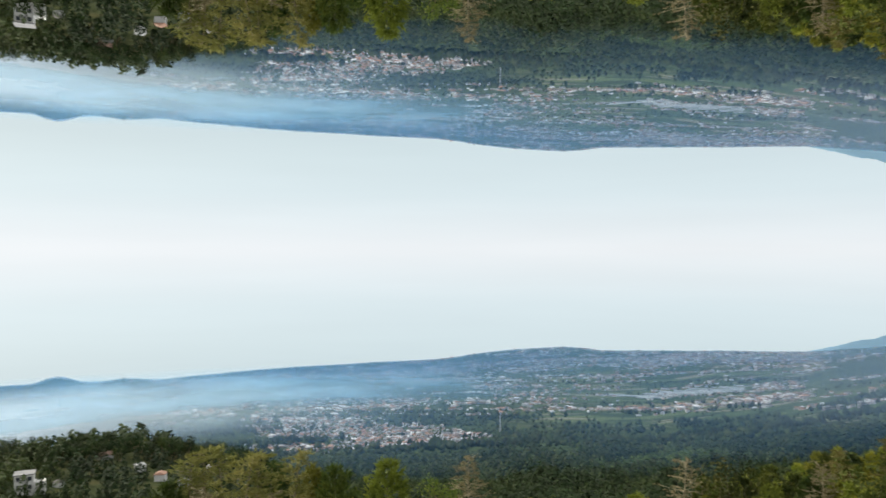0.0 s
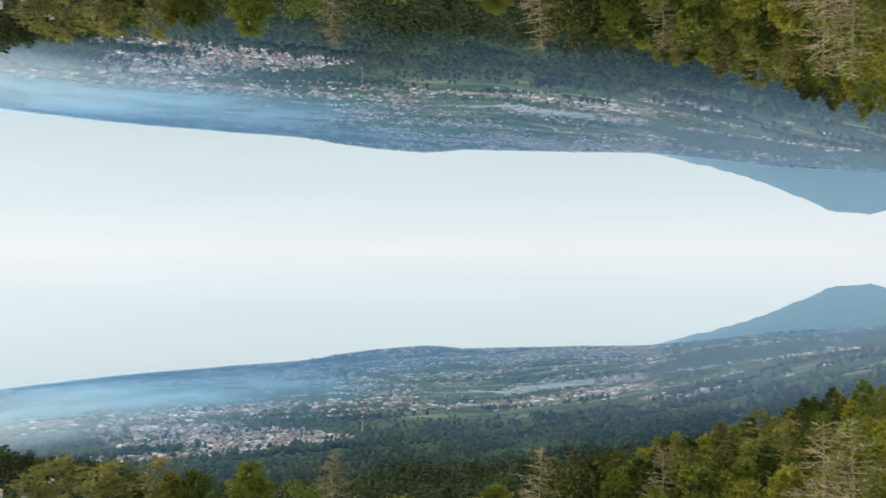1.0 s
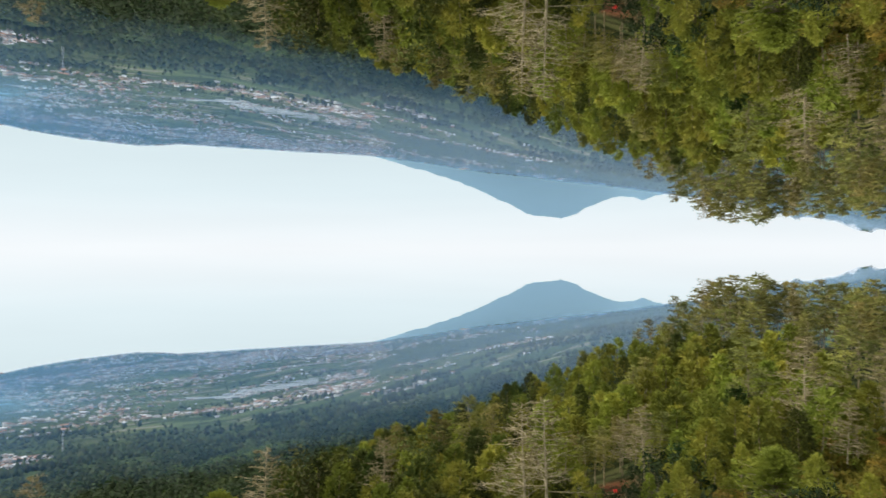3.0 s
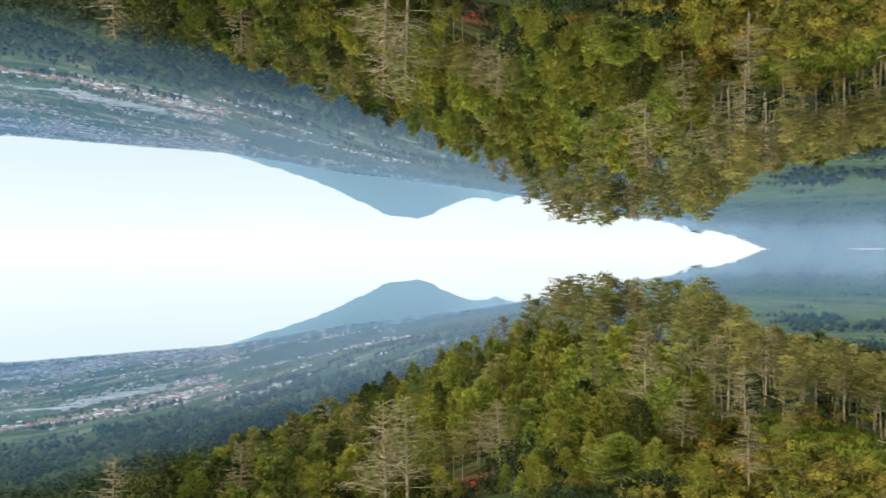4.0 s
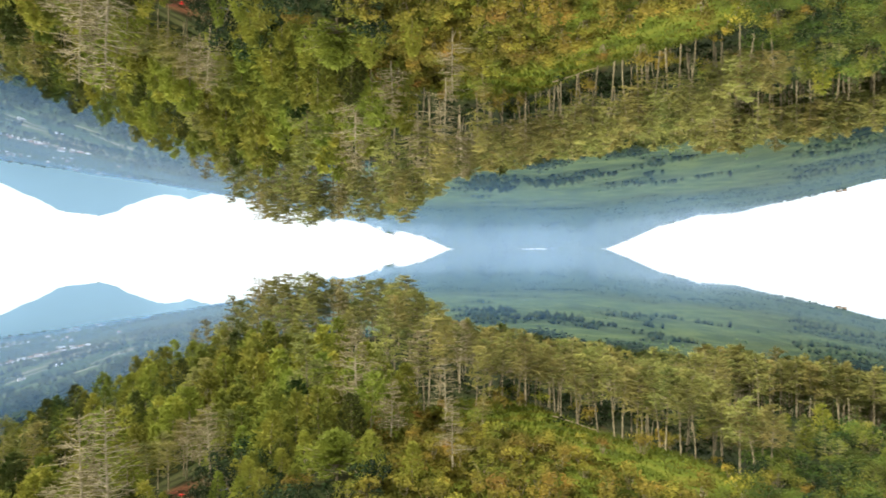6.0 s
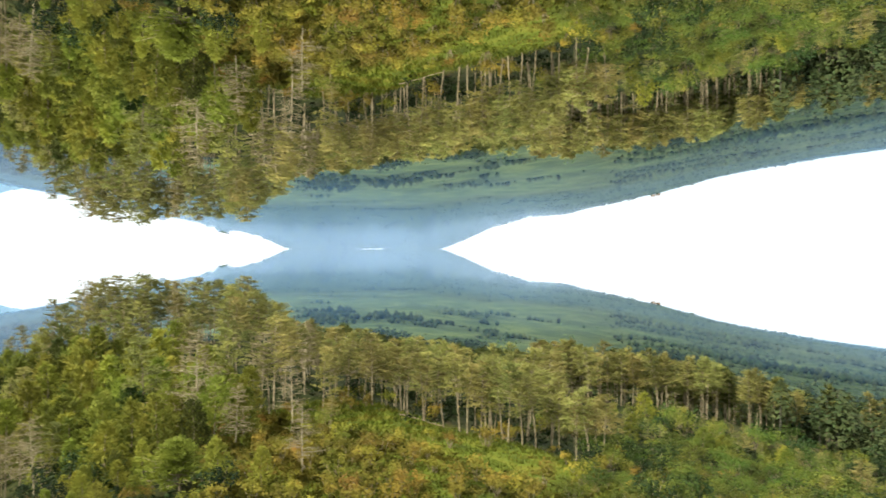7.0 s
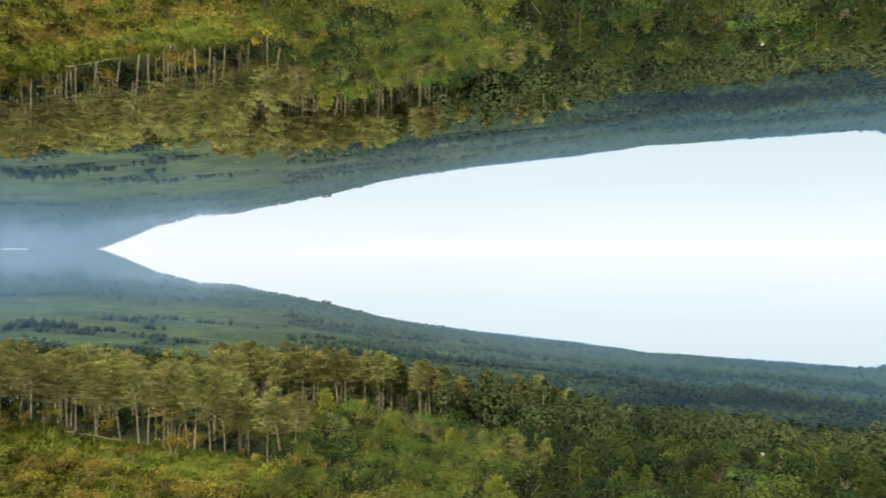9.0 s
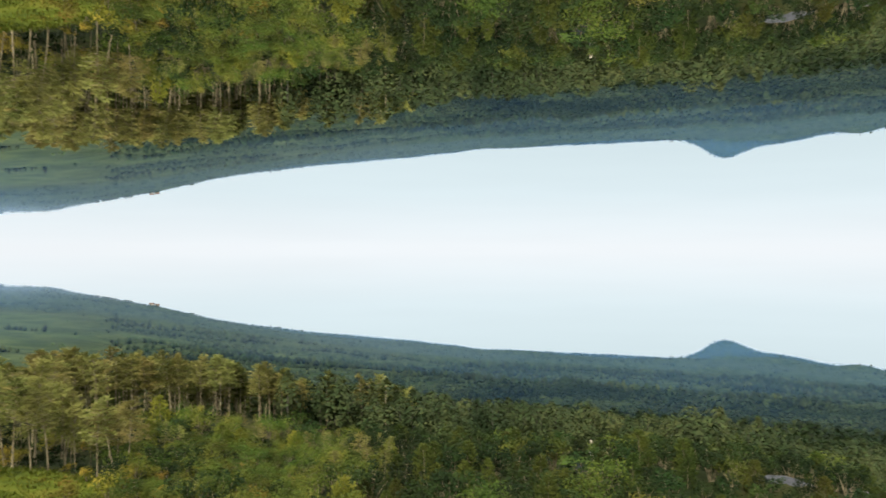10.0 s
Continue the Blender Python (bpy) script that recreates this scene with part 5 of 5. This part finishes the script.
for i in range(14):
    settle(30.4 + 4.2 * i / 13 + hr.gauss(0, 0.1), 2850 + hr.gauss(0, 25), size=1.15)
# two villages at the mountain's foot, and white sheds in the fields
for az0, d0, n, wide in ((27.0, 2950, 24, 0.7), (32.6, 2900, 22, 0.6), (22.6, 2000, 12, 0.8), (28.4, 1560, 16, 0.8), (25.4, 1700, 10, 0.5)):
    for i in range(n):
        settle(az0 + hr.gauss(0, wide), d0 + hr.gauss(0, 24), size=1.0)
for az, d in ((36.4, 1560), (36.6, 1340), (34.2, 1500), (31.0, 1620)):
    settle(az, d, 4, 0.9, 1.2)


def far_box(w, l, h):
    V, F = box(w, l, h + 3, -3)
    return V, F[2:]


def far_roof(w, l, h, f, hip):
    V, F = gable(w, l, h, f, 0.6, hip)
    return V[:6], [(0, 1, 4), (1, 2, 5, 4), (2, 3, 5), (3, 0, 4, 5)]


def far_houses():
    r, az, d = sector_points(30000, -24, 43, 1850, 3850, 91)
    keep = r.uniform(0, 1, len(az)) < town_share(az, d) * np.where((az > 21) & (az < 25.2) & (d < 2460), 1.0, np.where(d < 1720, 0.45, 0.15)) + 0.012 * field_share(az, d)
    az, d = az[keep], d[keep]
    more = sector_points(3000, -14.5, 3.8, 1035, 1850, 92)
    near = r.uniform(0, 1, 3000) < town_share(more[1], more[2])
    # houses strung along lanes that cross the plain
    for i in range(1150):
        a0, d0 = r.uniform(-22, 40), math.sqrt(r.uniform(1800 ** 2, 3850 ** 2))
        if i > 860:
            a0, d0 = r.uniform(-6, 27), r.uniform(2650, 3800)
            if float(fbm(np.array(a0 / 7), np.array(d0 / 75), 3, 73)) > 0:
                continue
        if i <= 860 and r.uniform() > 0.1 + 1.0 * float(town_share(np.array(a0), np.array(d0))) or a0 > 44 - 0.006 * (d0 - 1800) * 1.6 or a0 > 26 and d0 > 2000 and r.uniform() > 0.12:
            continue
        span = math.exp(r.normal(4.9, 0.6))
        s = np.arange(-span / 2, span / 2, 10.5)
        s = (s + r.normal(0, 3, len(s)))[r.uniform(0, 1, len(s)) < 0.72]
        dd = d0 + r.normal(0, 0.16) * s + r.choice([-7, 7], len(s)) + r.normal(0, 2.5, len(s))
        az, d = np.append(az, a0 + np.degrees(s / d0)), np.append(d, dd)
    az, d = np.append(az, more[1][near]), np.append(d, more[2][near])
    x, y = d * np.sin(np.radians(az)), d * np.cos(np.radians(az))
    pts = np.stack([x, y, EYE + rise(az, d)], -1)
    size, spin, pick = r.uniform(0.4, 0.9, len(az)) * np.where(d < 1750, 0.62, 1.0), r.uniform(0, 3.14, len(az)), r.randint(0, 4, len(az))
    dims = [(8, 11, 3.6, 2.2, 0.0), (7, 13, 6.4, 2.0, 0.0), (10, 12, 3.8, 2.6, 3.0), (12, 20, 7.0, 2.2, 2.0)]
    for name, mat, tpl, label in (("far_house_walls", WALL_PAINT, [arrays(far_box(w, l, h)) for w, l, h, f, p in dims], "pale walls of thousands of far houses"),
                                  ("far_house_roofs", ROOF_TILES, [arrays(far_roof(w, l, h, f, p)) for w, l, h, f, p in dims], "tiled and metal roofs of thousands of far houses")):
        v, t, _ = scattered(tpl, pts, size, spin, pick)
        tagged(array_object(name, v, t, mat), label, "houses", kind="stuff")


far_houses()


# ---- plastic greenhouses, masts and blocks on the plain ----
PLASTIC = material("greenhouse_plastic", [(0.24, 0.29, 0.32), (0.40, 0.45, 0.47)], 0.05, 0.6, "object", 0.12)
STEEL = material("painted_steel", [(0.36, 0.37, 0.38), (0.56, 0.56, 0.55)], 0.6, 0.6)


def greenhouse(w, l, h):
    root = new("greenhouse")
    n = 8
    ring = [(w / 2 * math.cos(math.pi * k / n), h * math.sin(math.pi * k / n) ** 0.8) for k in range(n + 1)]
    V = [(x, y, z) for y in (-l / 2, l / 2) for x, z in ring]
    mesh_object("cover", V, [(k, k + 1, k + n + 2, k + n + 1) for k in range(n)], PLASTIC, root, True)
    for y, o in ((-l / 2, 0), (l / 2, 0)):
        mesh_object("end_wall", [(x * 0.99, y * 0.999, z * 0.99) for x, z in ring], [tuple(range(n + 1))], PLASTIC, root)
    return tagged(root, "long tunnel greenhouse covered in pale plastic sheet", "greenhouse", "greenhouses on the plain")


first = greenhouse(9.5, 46, 2.6)
first.matrix_basis = Matrix.Translation(place(12.4, 2330)) @ pose(0, 0, 0, 0, 0, 90 - 12.4)
gr = random.Random(12)
for i in range(90):
    row, col = divmod(i, 9)
    az = 12.6 + col * 1.0 + gr.uniform(-0.1, 0.1) + 0.05 * row
    if gr.random() < (0.5 if row > 5 else 0.28) or (row > 3 and col < 2):
        continue
    copy_thing(first, Matrix.Translation(Vector(place(az, 2285 + col * 2 + row * 15)) + Vector((0, 0, 0.4))) @ pose(0, 0, 0, 0, 0, 90 - az))


def lattice_mast(h, w):
    root = new("radio_mast")
    for sx, sy in ((-1, -1), (1, -1), (1, 1), (-1, 1)):
        mesh_object("leg", *tube([(sx * w, sy * w, -1), (sx * w * 0.35, sy * w * 0.35, h)], [0.22, 0.16], 4), STEEL, root)
    for k in range(7):
        u, v = k / 7, (k + 1) / 7
        a, c = w * (1 - 0.65 * u), w * (1 - 0.65 * v)
        parts = []
        for (p, q), (s, t) in (((-1, -1), (1, -1)), ((1, -1), (1, 1)), ((1, 1), (-1, 1)), ((-1, 1), (-1, -1))):
            parts.append(tube([(p * a, q * a, h * u), (s * c, t * c, h * v)], [0.15, 0.15], 3))
            parts.append(tube([(p * c, q * c, h * v), (s * c, t * c, h * v)], [0.15, 0.15], 3))
        mesh_object("brace", *join(parts), STEEL, root)
    mesh_object("cabin", *box(3.2, 3.2, 3.0, h), STEEL, root)
    return tagged(root, "tall pale lattice mast with a white cabin on top", "mast")


for az, d, h in ((4.2, 1500, 30), (1.8, 2350, 30)):
    lattice_mast(h, 1.7).location = place(az, d)


def block(w, l, floors):
    root = new("apartment_block")
    h = floors * 3.4
    wall = mesh_object("wall", *box(w, l, h + 3, -3), CONCRETE, root)
    mesh_object("roof", *box(w + 1, l + 1, 0.8, h), CONCRETE, root)
    for f in range(floors):
        mesh_object("window_band", *box(w * 0.92, l + 0.5, 1.3, f * 3.4 + 1.2), GLASS, wall)
    return tagged(root, "grey concrete block with rows of windows", "building", "blocks at the wood's edge")


for az, d, w, l, f in ((27.0, 1520, 10, 7, 2), (28.2, 1500, 8, 8, 3), (26.2, 1560, 14, 7, 2)):
    b = block(w, l, f)
    b.matrix_basis = Matrix.Translation(place(az, d)) @ pose(0, 0, 0, 0, 0, 20)


# ---- the plots and yard on the eastern slope ----
MULCH = material("grey_mulch_film", [(0.022, 0.026, 0.03), (0.045, 0.05, 0.056)], 0.8, 0.95)
CROP = material("low_crop_leaves", [(0.03, 0.06, 0.010), (0.07, 0.11, 0.016)], 2.0, 0.95, "object", 0.2, 0.05, 9.0)
GRAVEL = material("grey_gravel", [(0.065, 0.07, 0.078), (0.125, 0.13, 0.14)], 0.9, 0.95, bump=0.05, bump_scale=5.0, second=0.25)


def bed(l, mat, label):
    n = 5
    ring = [(0.4 * math.cos(math.pi * k / n), 0.34 * math.sin(math.pi * k / n)) for k in range(n + 1)]
    V = [(y, x, z - 0.05) for y in np.linspace(-l / 2, l / 2, 7) for x, z in ring]
    F = [(i * (n + 1) + k, i * (n + 1) + k + 1, (i + 1) * (n + 1) + k + 1, (i + 1) * (n + 1) + k) for i in range(6) for k in range(n)]
    F += [tuple(range(n + 1)), tuple(range(6 * (n + 1), 7 * (n + 1)))]
    return tagged(mesh_object("crop_bed", V, F, mat, None, True), label, "crop bed", "crop beds on the slope")


for az0, d0, count, mat, label in ((120.2, 166, 10, CROP, "long raised bed of low green crops"), (122.0, 146, 7, MULCH, "raised bed under grey plastic film")):
    one = None
    for i in range(count):
        m = Matrix.Translation(Vector(place(az0, d0 + i * 2.5)) + Vector((0, 0, 0.1))) @ pose(0, 0, 0, 0, 0, -az0 - 6)
        if one is None:
            one = bed(9.5, mat, label)
            one.matrix_basis = m
        else:
            copy_thing(one, m)


def yard(az, d, w, l):
    """A gravel yard that follows the slope, with a rough outline."""
    x0, y0, z0 = place(az, d)
    g = random.Random(4)
    rim = [g.uniform(0.75, 1.2) for _ in range(24)]
    V = [(x0, y0, z0 + 0.15)]
    for ring in (0.25, 0.5, 0.75, 1.0):
        for k in range(24):
            a = 2 * math.pi * k / 24
            x, y = x0 + w * ring * rim[k] * math.cos(a), y0 + l * ring * rim[k] * math.sin(a)
            V.append((x, y, float(ground_z(np.array(x), np.array(y))) + (0.15 if ring < 1 else -0.15)))
    F = [(0, 1 + k, 1 + (k + 1) % 24) for k in range(24)]
    for q in range(3):
        F += [(1 + q * 24 + k, 25 + q * 24 + k, 25 + q * 24 + (k + 1) % 24, 1 + q * 24 + (k + 1) % 24) for k in range(24)]
    tagged(mesh_object("pavement", V, F, GRAVEL, None, True), "grey gravel yard between the bushes", "yard", kind="structure")


yard(134.9, 150, 4.5, 4.5)
settle(139.7, 172, 0, 0.75)
for az, d, s in ((133.6, 139, 0.9), (135.2, 136, 0.8), (136.4, 141, 1.0), (137.0, 150, 1.2), (132.8, 150, 1.1), (134.4, 142, 0.6), (119.2, 140, 0.7), (117.3, 154, 1.0), (123.8, 150, 1.1)):
    x, y, z = place(az, d)
    plant(BROAD[int(d) % 3], x, y, s, az)


CREAM = material("cream_plastic", [(0.38, 0.33, 0.25), (0.50, 0.44, 0.34)], 2.0, 0.6)


def water_tank():
    V, F = [], []
    rows = [(0.55, 0.0), (0.58, 0.15), (0.58, 1.0), (0.45, 1.25), (0.15, 1.4)]
    for rad, z in rows:
        V += [(rad * math.cos(k * 0.5236), rad * math.sin(k * 0.5236), z) for k in range(12)]
    for i in range(4):
        F += [(i * 12 + k, i * 12 + (k + 1) % 12, i * 12 + 12 + (k + 1) % 12, i * 12 + 12 + k) for k in range(12)]
    F.append(tuple(range(48, 60)))
    root = new("water_tank")
    mesh_object("tank", V, F, CREAM, root, True)
    for sx, sy in ((-0.4, -0.4), (0.4, -0.4), (0.4, 0.4), (-0.4, 0.4)):
        mesh_object("leg", *tube([(sx, sy, -4.5), (sx, sy, 0.05)], [0.06, 0.06], 4), STEEL, root)
    return tagged(root, "small cream water tank on a steel stand", "water tank")


wt = water_tank()
wt.matrix_basis = Matrix.LocRotScale(Vector(place(121.2, 196)) + Vector((0, 0, 3.0)), None, (0.72,) * 3)


# ---- the clearing of red soil under the small pines ----
TENT = material("grey_canvas", [(0.10, 0.11, 0.12), (0.16, 0.17, 0.18)], 1.5, 0.8)
RED_CLOTH = material("red_cloth", [(0.55, 0.02, 0.02), (0.75, 0.04, 0.03)], 2.0, 0.8)


def dome_tent(r, h):
    V, F = [], []
    for j in range(6):
        u = j / 5 * math.pi / 2
        for k in range(14):
            a = 2 * math.pi * k / 14
            wob = 1 + 0.05 * math.cos(4 * a)
            V.append((r * math.cos(u) * math.cos(a) * wob, r * 1.2 * math.cos(u) * math.sin(a) * wob, h * math.sin(u) - 0.1))
    for j in range(5):
        F += [(j * 14 + k, j * 14 + (k + 1) % 14, j * 14 + 14 + (k + 1) % 14, j * 14 + 14 + k) for k in range(14)]
    root = new("dome_tent")
    mesh_object("canopy", V, F, TENT, root, True)
    mesh_object("pole", *tube([(r * math.cos(t), 0, h * math.sin(t) + 0.02) for t in np.linspace(0, math.pi, 9)], [0.03] * 9, 4), STEEL, root)
    return tagged(root, "small grey dome tent on the red soil", "tent")


dome_tent(1.2, 1.2).location = place(46.6, 115)


def hung_cloth(w, h):
    V = [(w * (i / 6 - 0.5), 0.12 * math.sin(i * 1.9) + 0.05 * j, 0.7 + h * j / 4) for j in range(5) for i in range(7)]
    F = [(j * 7 + i, j * 7 + i + 1, j * 7 + i + 8, j * 7 + i + 7) for j in range(4) for i in range(6)]
    root = new("red_awning")
    cloth = mesh_object("cloth", V, F, RED_CLOTH, root, True)
    cloth.modifiers.new("thickness", "SOLIDIFY").thickness = 0.03
    for x in (-w / 2, w / 2):
        mesh_object("post", *tube([(x, 0.2, -0.2), (x, 0.2, 0.75 + h)], [0.04, 0.04], 5), PALE_BARK, root)
    return tagged(root, "small red cloth awning between two posts", "awning")


aw = hung_cloth(0.55, 0.5)
aw.matrix_basis = Matrix.Translation(place(43.3, 116.5)) @ pose(0, 0, 0, 0, 0, -43)


# ---- the fallen stem on the grass ----
def fallen_log(az0, d0, az1, d1):
    g = random.Random(31)
    root = new("fallen_log")
    line = []
    for i in range(9):
        x, y, z = place(az0 + (az1 - az0) * i / 8, d0 + (d1 - d0) * i / 8)
        line.append(Vector((x, y, z + 0.3 + 0.05 * math.sin(i * 2.0))))
    mesh_object("stem", *tube(line, [0.13 - 0.09 * i / 8 for i in range(9)], 6), PALE_BARK, root, True)
    for i in range(7):
        p = line[2 + i % 6]
        mesh_object("branch", *tube([p, p + Vector((g.uniform(-0.6, 0.6), g.uniform(-0.6, 0.6), g.uniform(0.15, 0.5)))], [0.04, 0.012], 4), PALE_BARK, root, True)
    return tagged(root, "pale bare fallen pine stem lying on the grass", "log")


fallen_log(71.0, 139, 74.6, 131)
